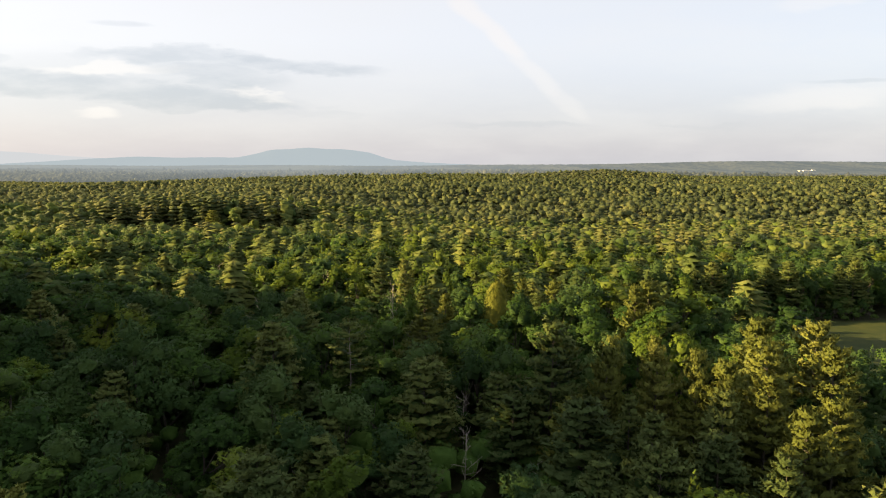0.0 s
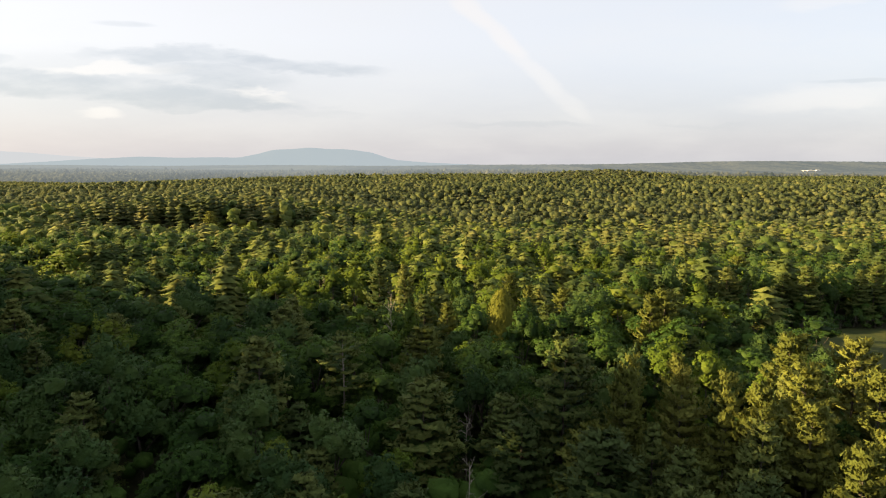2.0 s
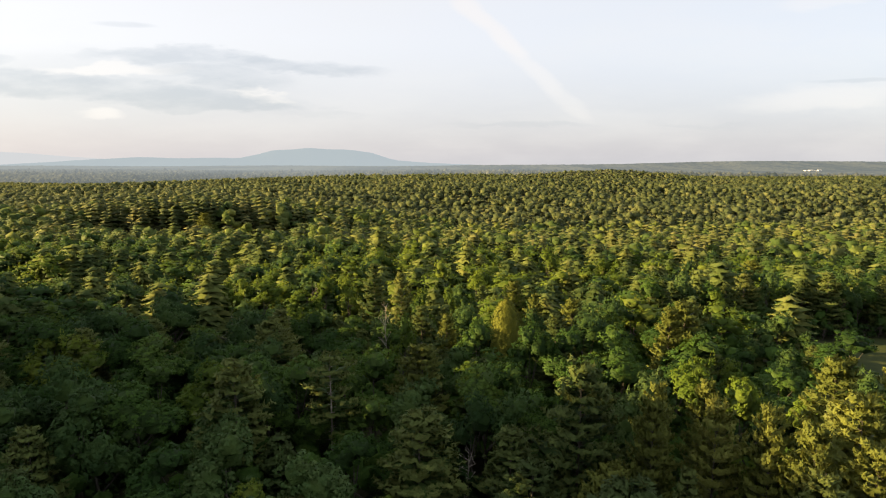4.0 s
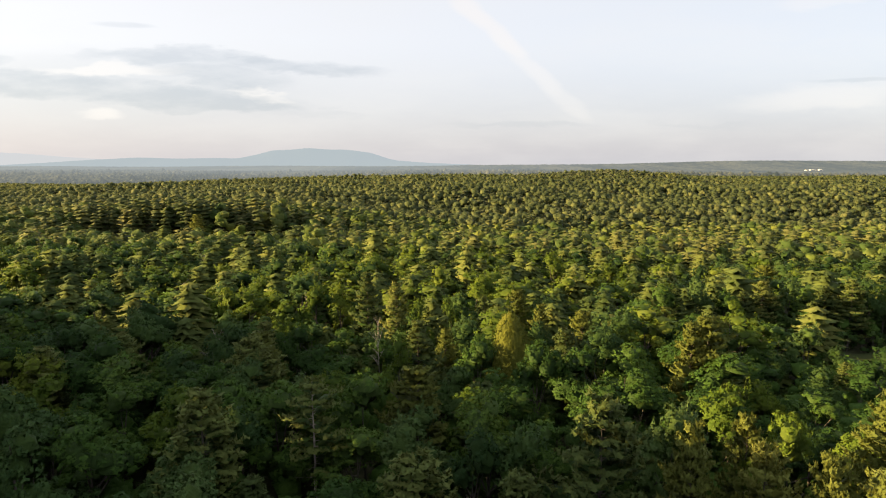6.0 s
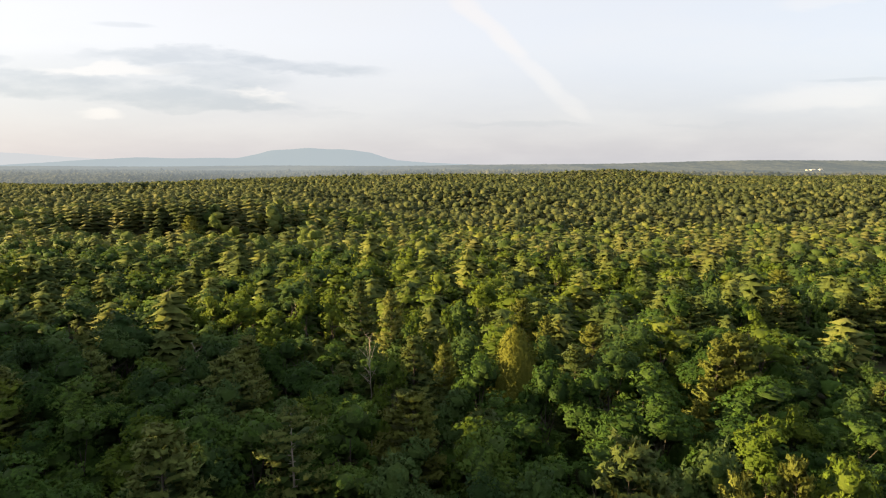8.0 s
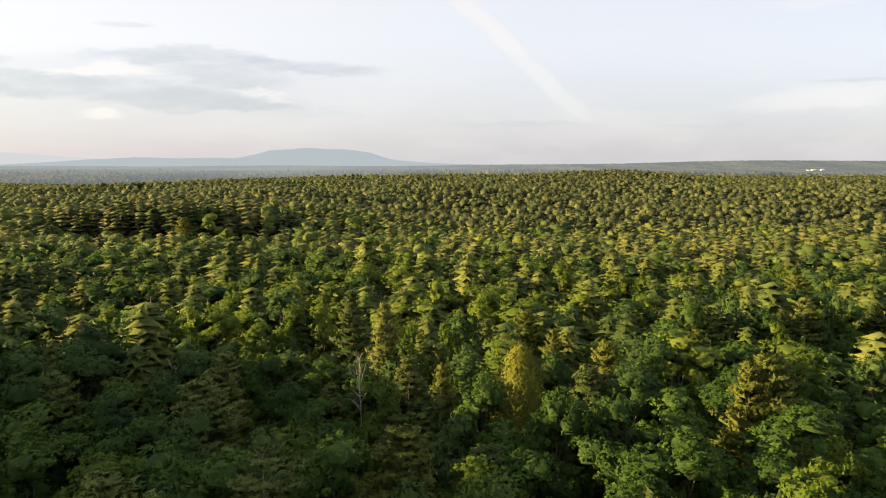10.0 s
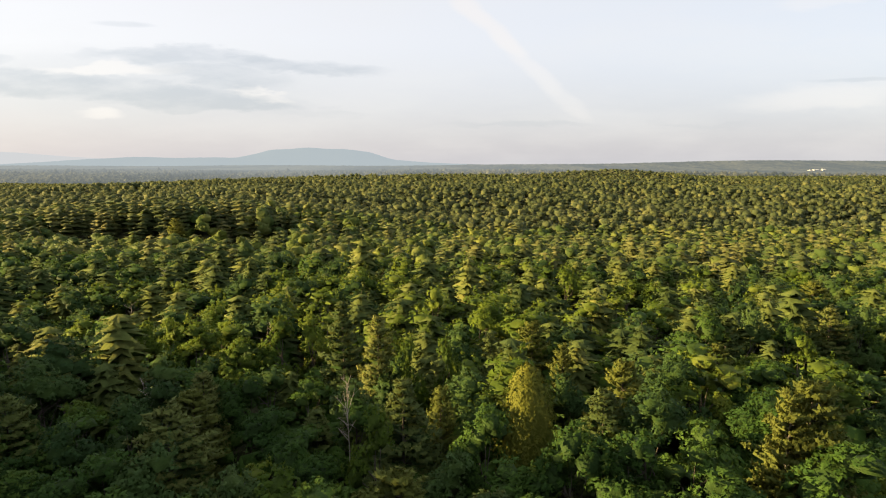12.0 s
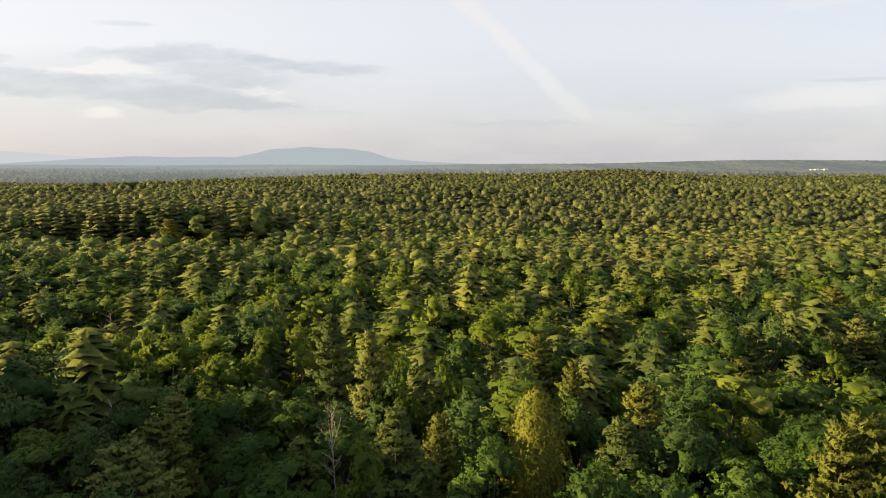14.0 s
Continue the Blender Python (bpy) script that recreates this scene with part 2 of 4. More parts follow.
def ground_z(x, y):
    """Height of the forest floor."""
    x, y = np.asarray(x, float), np.asarray(y, float)
    hollow = 0.35 + 0.65 / (1 + np.exp(-(x + 60) / 45.0))
    z = -23 * hollow * np.exp(-((y - 530) / 215.0) ** 2)
    z = z - 5 * bump(x, y, 115, 265, 70, 60)
    z = z + 9 * bump(x, y, -40, 1180, 330, 230) + 17 * bump(x, y, 310, 1180, 125, 160)
    z = z - 11 * bump(x, y, -760, 1000, 240, 400)
    # unseen rises on the left, added to cast shade on the near wood
    z = z + (50 + 14 / (1 + np.exp((y - 112) / 7.0))) * np.exp(-((x + 165) / 34.0) ** 2) / (1 + np.exp((y - 170) / 9.0)) / (1 + np.exp(-(y + 100) / 15.0)) + 56 * bump(x, y, -268, 152, 50, 50)
    z = z - 17 * bump(x, y, -800, 1480, 620, 300)
    z = z + 12 * np.exp(-((x + 185) / 105.0) ** 2) / (1 + np.exp(-(y - 441) / 5.0)) / (1 + np.exp((y - 560) / 40.0))
    z = z + (3.6 - 1.8 / (1 + np.exp(-(y - 950) / 60.0))) / (1 + np.exp(-(y - 500) / 40.0)) * np.sin(x * 0.014 + 2.0 * np.sin(y * 0.006)) * np.sin(y * 0.021 + 1.5 * np.sin(x * 0.005))
    far = 1 / (1 + np.exp(-(y - 1400) / 80.0))
    z = z * (1 - far) + far * (-6 - 22 * bump(x, y, 1700, 2600, 1100, 900) - 16 * bump(x, y, -800, 1600, 600, 520))
    z = z + 34 * bump(x, y, 2500, 4250, 1500, 420)
    return z


def mesh_from(name, verts, faces, mats, slots=None, smooth=False):
    me = bpy.data.meshes.new(name)
    me.from_pydata([tuple(v) for v in verts], [], [tuple(f) for f in faces])
    for m in mats:
        me.materials.append(m)
    if slots is not None:
        me.polygons.foreach_set("material_index", np.asarray(slots, dtype=np.int32))
    if smooth:
        me.polygons.foreach_set("use_smooth", np.ones(len(me.polygons), dtype=bool))
    me.update()
    return me


def sheet(name, rows, columns, lift, mat, rough=0.0):
    """A part of the land: rows are distances, columns are shares of the distance to the side."""
    rng = np.random.default_rng(4)
    verts, faces, w = [], [], len(columns)
    for r in rows:
        x = np.array(columns) * max(abs(r), 260.0)
        z = ground_z(x, np.full_like(x, r)) + lift + rough * rng.normal(size=w)
        verts += list(zip(x, np.full_like(x, r), z))
    for i in range(len(rows) - 1):
        for j in range(w - 1):
            a = i * w + j
            faces.append((a, a + 1, a + w + 1, a + w))
    return new(name, mesh_from(name, verts, faces, [mat], smooth=True))


ground_rows = [-900, -500, -250] + list(range(-150, 700, 12)) + list(range(700, 1700, 40)) + [1800, 2200, 3000, 4200, 4900]
tagged(sheet("ground", ground_rows, np.linspace(-1.5, 1.5, 150), 0.0, FLOOR),
       "dark forest floor of leaf litter and moss", "ground", kind="structure")


def meadow_near(x):
    return np.clip(150 - 3.0 * (x - 84), 95, 150)


def meadow():
    rng = np.random.default_rng(9)
    verts, faces, nx, ny = [], [], 60, 40
    for i in range(ny):
        for j in range(nx):
            a, b = j / (nx - 1), i / (ny - 1)
            x = 88 + 136 * a
            y0, y1 = float(meadow_near(x)) - 2, 183 + 18 * a
            y = y0 + (y1 - y0) * b + 1.5 * math.sin(a * 31) * (1 if i in (0, ny - 1) else 0)
            verts.append((x, y, float(ground_z(x, y)) + 0.14 + 0.10 * rng.random()))
    for i in range(ny - 1):
        for j in range(nx - 1):
            k = i * nx + j
            faces.append((k, k + 1, k + nx + 1, k + nx))
    return new("meadow", mesh_from("meadow", verts, faces, [GRASS], smooth=True))


tagged(meadow(), "small mown green meadow in the wood", "meadow", kind="structure")


def in_meadow(x, y, edge=0.0):
    inside = (x > 87 - edge) & (y > meadow_near(x) - edge) & (y < 182 + 18 * (x - 66) / 150 + edge) & (x < 216)
    glade = (x > -235) & (x < -88) & (y > 396) & (y < 438)
    gap = (x > 0.615 * y) & (y > 107) & (y < 152)
    return inside | glade | gap


# ---- shapes of trees ----
def unit(v):
    return v / (np.linalg.norm(v, axis=-1, keepdims=True) + 1e-9)


def ico(level=1):
    bm = bmesh.new()
    bmesh.ops.create_icosphere(bm, subdivisions=level, radius=1.0)
    v = np.array([p.co[:] for p in bm.verts])
    f = [[p.index for p in q.verts] for q in bm.faces]
    bm.free()
    return v, np.array(f)


ICO0, ICO1 = ico(1), ico(2)


class Soup:
    """Gathers vertices and triangles, with a material slot for each."""

    def __init__(self):
        self.v, self.f, self.s, self.w, self.n = [], [], [], [], 0

    def put(self, v, f, slot=0, normal=None):
        self.v.append(np.asarray(v, float))
        self.w.append(np.zeros((len(v), 3)) if normal is None else unit(np.asarray(normal, float)))
        self.f.append(np.asarray(f, int) + self.n)
        self.s.append(np.full(len(f), slot))
        self.n += len(v)

    def leaves(self, at, face, along, length, width, rng, slot=0, normal=None):
        """A small leaf spray (one triangle) at each place, that faces one way and points another; normal is the crown's own."""
        n = len(at)
        face = unit(face)
        along = unit(along - face * (along * face).sum(1, keepdims=True))
        side = np.cross(face, along)
        length, width = np.broadcast_to(length, n)[:, None], np.broadcast_to(width, n)[:, None]
        skew = rng.uniform(-0.25, 0.25, (n, 1)) * width
        v = np.stack([at - side * width * 0.5 - along * length * 0.4, at + side * width * 0.5 - along * length * 0.4,
                      at + along * length * 0.6 + side * skew], 1).reshape(-1, 3)
        normal = face if normal is None else normal
        f = np.arange(3 * n).reshape(n, 3)
        same = (normal * face).sum(1) < 0
        f[~same] = f[~same][:, ::-1]
        self.put(v, f, slot, np.repeat(normal, 3, 0))

    def stick(self, a, b, ra, rb, sides=4, slot=0):
        a, b = np.asarray(a, float), np.asarray(b, float)
        d = unit(b - a)
        p = unit(np.cross(d, (0.31, 0.77, 0.55)))
        q = np.cross(d, p)
        t = np.arange(sides) * 2 * np.pi / sides
        ring = np.cos(t)[:, None] * p + np.sin(t)[:, None] * q
        i = np.arange(sides)
        j = (i + 1) % sides
        f = np.concatenate([np.stack([i, j, j + sides], 1), np.stack([i, j + sides, i + sides], 1)])
        self.put(np.concatenate([a + ring * ra, b + ring * rb]), f, slot)

    def arrays(self):
        return np.concatenate(self.v), np.concatenate(self.f), np.concatenate(self.s), np.concatenate(self.w)

    def mesh(self, name, mats):
        v, f, s, w = self.arrays()
        return fast_mesh(name, v, f, mats, s, normal=w)


def fast_mesh(name, v, f, mats, slots=None, smooth=False, normal=None):
    me = bpy.data.meshes.new(name)
    me.vertices.add(len(v))
    me.vertices.foreach_set("co", np.asarray(v, np.float32).ravel())
    me.loops.add(3 * len(f))
    me.loops.foreach_set("vertex_index", np.asarray(f, np.int32).ravel())
    me.polygons.add(len(f))
    me.polygons.foreach_set("loop_start", np.arange(0, 3 * len(f), 3, dtype=np.int32))
    for m in mats:
        me.materials.append(m)
    if slots is not None:
        me.polygons.foreach_set("material_index", np.asarray(slots, dtype=np.int32))
    me.polygons.foreach_set("use_smooth", np.full(len(f), smooth or normal is not None, dtype=bool))
    me.update(calc_edges=True)
    if normal is not None:
        me.normals_split_custom_set_from_vertices(normal)
    return me


def trunk_soup(rng, height, radius, lean=0.02, sides=6, knots=5):
    """A tapered, slightly bent stem with a flared foot; returns it and its axis."""
    s, z = Soup(), np.linspace(0, 1, knots + 1)
    axis = np.stack([np.cumsum(rng.normal(0, lean, knots + 1)) * height * 0.25,
                     np.cumsum(rng.normal(0, lean, knots + 1)) * height * 0.25, z * height], 1)
    axis[0, :2] = 0
    for k in range(knots):
        r0, r1 = radius * (1 - 0.92 * z[k]) * (1.35 if k == 0 else 1), radius * (1 - 0.92 * z[k + 1])
        s.stick(axis[k], axis[k + 1], r0, r1, sides)
    return s, axis


def on_axis(axis, z):
    return np.stack([np.interp(z, axis[:, 2], axis[:, i]) for i in range(3)], -1)


HEART = (np.array([(1, 0, 0), (-1, 0, 0), (0, 1, 0), (0, -1, 0), (0, 0, 1), (0, 0, -1)], float),
         np.array([(0, 2, 4), (2, 1, 4), (1, 3, 4), (3, 0, 4), (2, 0, 5), (1, 2, 5), (3, 1, 5), (0, 3, 5)]))


def pine_shape(seed, height=20.0, reach=4.4, whorls=17, arms=6, twigs=7, sprays=10, size=0.64, bare=0.14, ragged=0.2, full=0.75, lift=0.30, leaders=1, slim=0.47, calm=0.0):
    """White pine: tiers of flat boughs, each a fan of twigs that end in soft tufts of needles turned up to the light."""
    rng = np.random.default_rng(seed)
    wood, axis = trunk_soup(rng, height, (0.011 if bare < 0.5 else 0.008) * height + 0.03, 0.010)
    crown = Soup()
    zs = height * (bare + (0.97 - bare) * np.linspace(0, 1, whorls) ** 0.94)
    heavy = rng.random() * 6.28
    for k, z in enumerate(zs):
        share = (z / height - bare) / (1 - bare)
        spread = reach * min(1.0, 0.60 + share * 2.2) * (1 - share) ** full * (1 + 0.16 * math.sin(k * 2.3 + seed)) + 0.35
        turn = rng.random() * 6.28
        for a in range(arms):
            if rng.random() < 0.08:
                continue
            ang = turn + a * 6.283 / arms + rng.normal(0, 0.25)
            long = spread * max(0.4, 1 + rng.normal(0, ragged)) * (1 + 0.14 * math.cos(ang - heavy))
            foot = on_axis(axis, np.array(min(height * 0.97, z + rng.normal(0, 0.03 * height / whorls * 6))))
            d = np.array([math.cos(ang), math.sin(ang), 0.0])
            wide = np.array([-d[1], d[0], 0.0])
            rise = (-0.10 + lift * (0.25 + share)) * long
            tip = foot + d * long + np.array([0, 0, rise])
            run = unit(tip - foot)
            up = np.cross(run, wide)
            up = up * (-1 if up[2] < 0 else 1)
            if long > 1.5 and twigs > 5:
                wood.stick(foot, foot * 0.45 + tip * 0.55, 0.055, 0.03, 3)
            # the inner shade of the bough, painted in: a thin lens in the darker core colour
            v, f = HEART
            crown.put(foot * 0.5 + tip * 0.5 + v[:, :1] * run * 0.40 * long + v[:, 1:2] * wide * (0.24 * long + 0.06) + v[:, 2:] * up * (0.045 * long + 0.05), f, 1, np.abs(v[:, 2:]) * up * 0.4 + v[:, :1] * run * 0.3 + d * 0.5 + np.array([0, 0, 0.35]))
            n = max(3, int(round(twigs * (0.45 + 0.55 * long / reach))))
            for j in range(n):
                t = 0.28 + 0.72 * (j + rng.random() * 0.6) / n
                side = 1 if j % 2 else -1
                if j == n - 1:
                    side = 0
                stretch = (0.50 * long * (1.12 - t) + 0.32) * rng.uniform(0.75, 1.25)
                way = unit(run * (0.75 if side else 1.0) + wide * side * rng.uniform(0.55, 1.0) + np.array([0, 0, 0.05 + 0.30 * t + 0.3 * lift]) + rng.normal(0, 0.10, 3))
                root = foot + (tip - foot) * t + np.array([0, 0, 0.10 * long * t * t])
                m = max(2, int(sprays * (0.6 + 0.4 * stretch)))
                s = (0.25 + 0.85 * rng.random(m)) * stretch
                at = root + way * s[:, None] + rng.normal(0, 0.10, (m, 3)) * np.array([1, 1, 0.6]) + up * (0.10 * rng.random((m, 1)))
                out = way * 0.75 + np.array([0, 0, 0.55]) + rng.normal(0, 0.38, (m, 3))
                face = up * 0.6 + d * 0.45 + rng.normal(0, 0.50, (m, 3))
                own = unit(face) * 0.20 * (1 - calm) + up * 0.34 * (1 - 0.5 * calm) + d * (0.30 + 0.40 * t + 0.3 * calm) + wide * side * 0.15 * (1 - calm) + np.array([0, 0, 0.45 * share])
                crown.leaves(at, face, out, size * rng.uniform(0.75, 1.4, m), size * slim * rng.uniform(0.8, 1.4, m), rng, 0, own)
    if bare > 0.4:
        # dead snags below the crown
        for z in np.linspace(0.30, bare, 9) * height:
            foot, ang, far = on_axis(axis, np.array(z)), rng.random() * 6.283, rng.uniform(0.9, 2.2)
            tip = foot + np.array([math.cos(ang) * far, math.sin(ang) * far, rng.uniform(-0.1, 0.35) * far])
            wood.stick(foot, tip, 0.045, 0.012, 3)
            wood.stick(foot * 0.4 + tip * 0.6, tip + rng.normal(0, 0.3, 3), 0.02, 0.008, 3)
    top = on_axis(axis, np.array(height * 0.96))
    for j in range(leaders):
        n = max(5, sprays * 2)
        base = top + (rng.normal(0, 0.5, 3) * np.array([1, 1, 0.5]) if j else 0)
        crown.leaves(base + rng.normal(0, 0.12, (n, 3)) * np.array([1, 1, 4.0]), rng.normal(0, 1, (n, 3)), np.array([0, 0, 1.0]) + rng.normal(0, 0.35, (n, 3)), size * 1.2, size * 0.4, rng, 0,
                     rng.normal(0, 0.6, (n, 3)) + np.array([0, 0, 0.6]))
    return wood, crown


def oak_shape(seed, height=16.0, reach=4.2, lobes=15, puffs=11, leaves=24, size=0.33, squat=0.95, bare=0.14, upward=0.35, tall_puff=1.0, puff=0.13, core=ICO0, spread=1.0, peak=0.35, leaders=0, calm=0.0):
    """Broad-leaved tree: forked limbs with rounded heads of small leaf tufts, gathered into one full crown; some end in pointed leaders."""
    rng = np.random.default_rng(seed)
    wood, axis = trunk_soup(rng, height * 0.72, 0.012 * height + 0.04, 0.03)
    crown = Soup()
    mid, tall = height * (1 + bare) / 2, height * (1 - bare) / 2
    heads, heart = [], np.array([0, 0, mid - 0.25 * tall])
    for k in range(lobes):
        if k == 0:
            r = reach * 0.38
            c = np.array([rng.normal(0, 0.3), rng.normal(0, 0.3), height - r * squat])
        else:
            ang, up = k * 2.4 + rng.normal(0, 0.30), -0.80 + 1.66 * ((k * 0.618) % 1.0)
            flat = math.sqrt(max(0.05, 1 - (up * 0.95) ** 2)) * (1 - peak * max(up, 0))
            r = reach * rng.uniform(0.30, 0.44)
            out = reach * spread * rng.uniform(0.88, 1.10) - r * 0.85
            c = np.array([math.cos(ang) * flat * out, math.sin(ang) * flat * out, mid + up * (tall - r * 0.7) * rng.uniform(0.92, 1.04)])
        heads.append((c, r))
        if 0 < k < 8:
            foot = on_axis(axis, np.array(height * rng.uniform(0.25, 0.55)))
            wood.stick(foot, c, 0.09, 0.03, 4)
    oval, full = np.array([1, 1, squat]), np.array([1, 1, reach / tall])
    for k, (c, r) in enumerate(heads):
        # the head's core takes the darker core colour, shade painted between the tufts
        v, f = core
        lump = 0.62 + 0.36 * rng.random(len(v))
        at = c + v * lump[:, None] * r * oval * 0.86
        crown.put(at, f, 1, v * 0.35 + unit((at - heart) * full) * 0.55 + rng.normal(0, 0.2, v.shape))
        n = max(3, int(puffs * (r / (0.36 * reach)) ** 2))
        lean = unit(c - heart)
        for j in range(n):
            # even spread over the head, less of it below
            h = 1 - 1.6 * (j + 0.5) / n
            a = j * 2.399963 + k
            q = math.sqrt(max(0.0, 1 - h * h))
            d = unit(np.array([q * math.cos(a), q * math.sin(a), h]) + lean * 0.45 + rng.normal(0, 0.16, 3))
            p = c + d * r * oval * rng.uniform(0.78, 1.04)
            hidden = False
            for i, (c2, r2) in enumerate(heads):
                if i != k and (((p - c2) / oval) ** 2).sum() < (0.74 * r2) ** 2:
                    hidden = True
            if hidden:
                continue
            rp = reach * puff * rng.uniform(0.75, 1.35)
            m = max(3, int(leaves * rng.uniform(0.8, 1.2)))
            e = unit(rng.normal(size=(m, 3)) + d * 0.75 + np.array([0, 0, 0.55]))
            at = p + e * (rp * rng.uniform(0.45, 1.10, m))[:, None] * np.array([1, 1, tall_puff])
            face = e * 0.9 + rng.normal(0, 0.45, (m, 3))
            along = e * 0.35 + np.array([0, 0, upward]) + rng.normal(0, 0.6, (m, 3))
            own = (e * 0.24 + unit(face) * 0.18) * (1 - calm) + d * 0.18 + unit((at - heart) * full) * (0.50 + 0.3 * calm)
            crown.leaves(at, face, along, size * rng.uniform(0.75, 1.45, m), size * rng.uniform(0.6, 0.95, m), rng, 0, own)
    for k in range(leaders):
        # pointed young shoots on the upper heads
        c, r = heads[k % len(heads)] if k else heads[0]
        if c[2] < mid:
            continue
        foot = c + np.array([rng.normal(0, 0.4 * r), rng.normal(0, 0.4 * r), 0.55 * r * squat])
        m = max(5, leaves)
        t = rng.random(m)
        long = rng.uniform(0.9, 1.7) * reach * 0.42
        ang = rng.random(m) * 6.283
        out = np.stack([np.cos(ang), np.sin(ang), np.zeros(m)], 1)
        at = foot + out * (0.42 * (1 - t) ** 0.8 + 0.05)[:, None] * reach * 0.22 + np.array([0, 0, 1.0]) * (t * long)[:, None]
        face = out + rng.normal(0, 0.4, (m, 3))
        own = out * 0.55 + unit((at - heart) * full) * 0.45 + unit(face) * 0.2
        crown.leaves(at, face, out * 0.3 + np.array([0, 0, 1.0]) + rng.normal(0, 0.3, (m, 3)), size * rng.uniform(0.8, 1.5, m), size * 0.6, rng, 0, own)
    return wood, crown


def cone_shape(seed, height=15.0, reach=2.9, leaves=4600, size=0.30, bare=0.08):
    """A dense egg-shaped tree of fine upright sprays."""
    rng = np.random.default_rng(seed)
    wood, axis = trunk_soup(rng, height * 0.9, 0.011 * height, 0.01)
    crown = Soup()

    def profile(s):
        return reach * np.sqrt(np.clip(1 - s ** 2.0, 0.003, 1)) * np.clip(0.55 + s * 1.6, 0, 1)
    v, f = ICO1
    s = (v[:, 2] + 1) / 2
    ring = np.hypot(v[:, 0], v[:, 1]) + 1e-6
    prof = profile(s) * 0.80
    crown.put(np.stack([v[:, 0] / ring * prof, v[:, 1] / ring * prof, height * (bare + (0.93 - bare) * s)], 1), f, 1, v * np.array([1, 1, 0.6]) + np.array([0, 0, 0.2]))
    s, ang = rng.random(leaves) ** 0.9, rng.random(leaves) * 6.283
    lump = 1 + 0.07 * np.sin(ang * 5 + s * 9) + 0.06 * np.sin(ang * 11 - s * 31)
    prof = profile(s) * lump * rng.uniform(0.80, 1.06, leaves)
    out = np.stack([np.cos(ang), np.sin(ang), np.zeros(leaves)], 1)
    at = out * prof[:, None] + np.array([0, 0, 1.0]) * (height * (bare + (0.98 - bare) * s) + rng.normal(0, 0.2, leaves))[:, None]
    face = out + np.array([0, 0, 0.3]) + rng.normal(0, 0.45, (leaves, 3))
    own = out * 0.6 + np.array([0, 0, 1.0]) * (0.10 + 0.55 * s)[:, None] + unit(face) * 0.25
    crown.leaves(at, face, out * 0.4 + np.array([0, 0, 1.0]) + rng.normal(0, 0.35, (leaves, 3)), size * rng.uniform(0.8, 1.6, leaves), size * 0.55, rng, 0, own)
    return wood, crown


def tier_shape(seed, height=20.0, reach=4.6, tiers=9, points=7, sprays=0, size=0.9, bare=0.12, full=0.7, droop=0.10):
    """A pine further off: tiers of boughs, each tier one ragged star of needles, with loose tufts on the boughs' ends."""
    rng = np.random.default_rng(seed)
    wood, axis = trunk_soup(rng, height, 0.011 * height + 0.03, 0.010)
    crown = Soup()
    for k in range(tiers):
        share = (k + rng.uniform(-0.2, 0.2)) / tiers
        share = min(max(share, 0.0), 0.97)
        z = height * (bare + (1 - bare) * share)
        r = reach * min(1.0, 0.70 + 1.6 * share) * (1 - share) ** full * rng.uniform(0.85, 1.15) + 0.3
        mid = on_axis(axis, np.array(min(z, height * 0.99)))
        n = points if share < 0.7 else max(4, points - 2)
        a = (np.arange(2 * n) + rng.uniform(-0.3, 0.3, 2 * n)) * math.pi / n + rng.random() * 6.28
        tip = np.arange(2 * n) % 2 == 0
        rim = r * np.where(tip, rng.uniform(0.58, 1.22, 2 * n), rng.uniform(0.30, 0.55, 2 * n))
        lift = np.where(tip, rng.normal(0.02, 0.15, 2 * n), rng.normal(0.06, 0.10, 2 * n)) * r
        out = np.stack([np.cos(a), np.sin(a), np.zeros(2 * n)], 1)
        ring = mid + out * rim[:, None] + np.array([0, 0, 1.0]) * lift[:, None]
        top = mid + np.array([[0, 0, (0.42 + droop) * r + 0.25]])
        low = mid - np.array([[0, 0, 0.10 * r]])
        i = np.arange(2 * n)
        j = (i + 1) % (2 * n)
        up = np.array([0, 0, 1.0])
        crown.put(np.concatenate([ring, top]), np.stack([i, j, np.full(2 * n, 2 * n)], 1), 0, np.concatenate([out * 0.8 + up * (0.30 + 0.3 * share) + rng.normal(0, 0.22, out.shape), [[0, 0, 1.0]]]))
        # the star's underside takes the darker core colour as painted shade
        crown.put(np.concatenate([ring - up * 0.05, low]), np.stack([j, i, np.full(2 * n, 2 * n)], 1), 1, np.concatenate([out * 0.8 - up * 0.2, [[0, 0, -1.0]]]))
        if sprays:
            m = max(2, int(sprays * (0.3 + 0.7 * r / reach)))
            which = rng.integers(0, n, m) * 2
            t = rng.uniform(0.45, 1.08, m)
            at = mid + (ring[which] - mid) * t[:, None] + up * ((1 - t) * 0.34 * r)[:, None] + rng.normal(0, 0.16 * size, (m, 3))
            face = out[which] * 0.5 + up * 0.5 + rng.normal(0, 0.4, (m, 3))
            crown.leaves(at, face, out[which] * 0.8 + up * 0.5 + rng.normal(0, 0.35, (m, 3)), size * rng.uniform(0.7, 1.3, m), size * 0.45, rng, 0, out[which] * 0.65 + up * (0.35 + 0.3 * share) + unit(face) * 0.15)
    return wood, crown


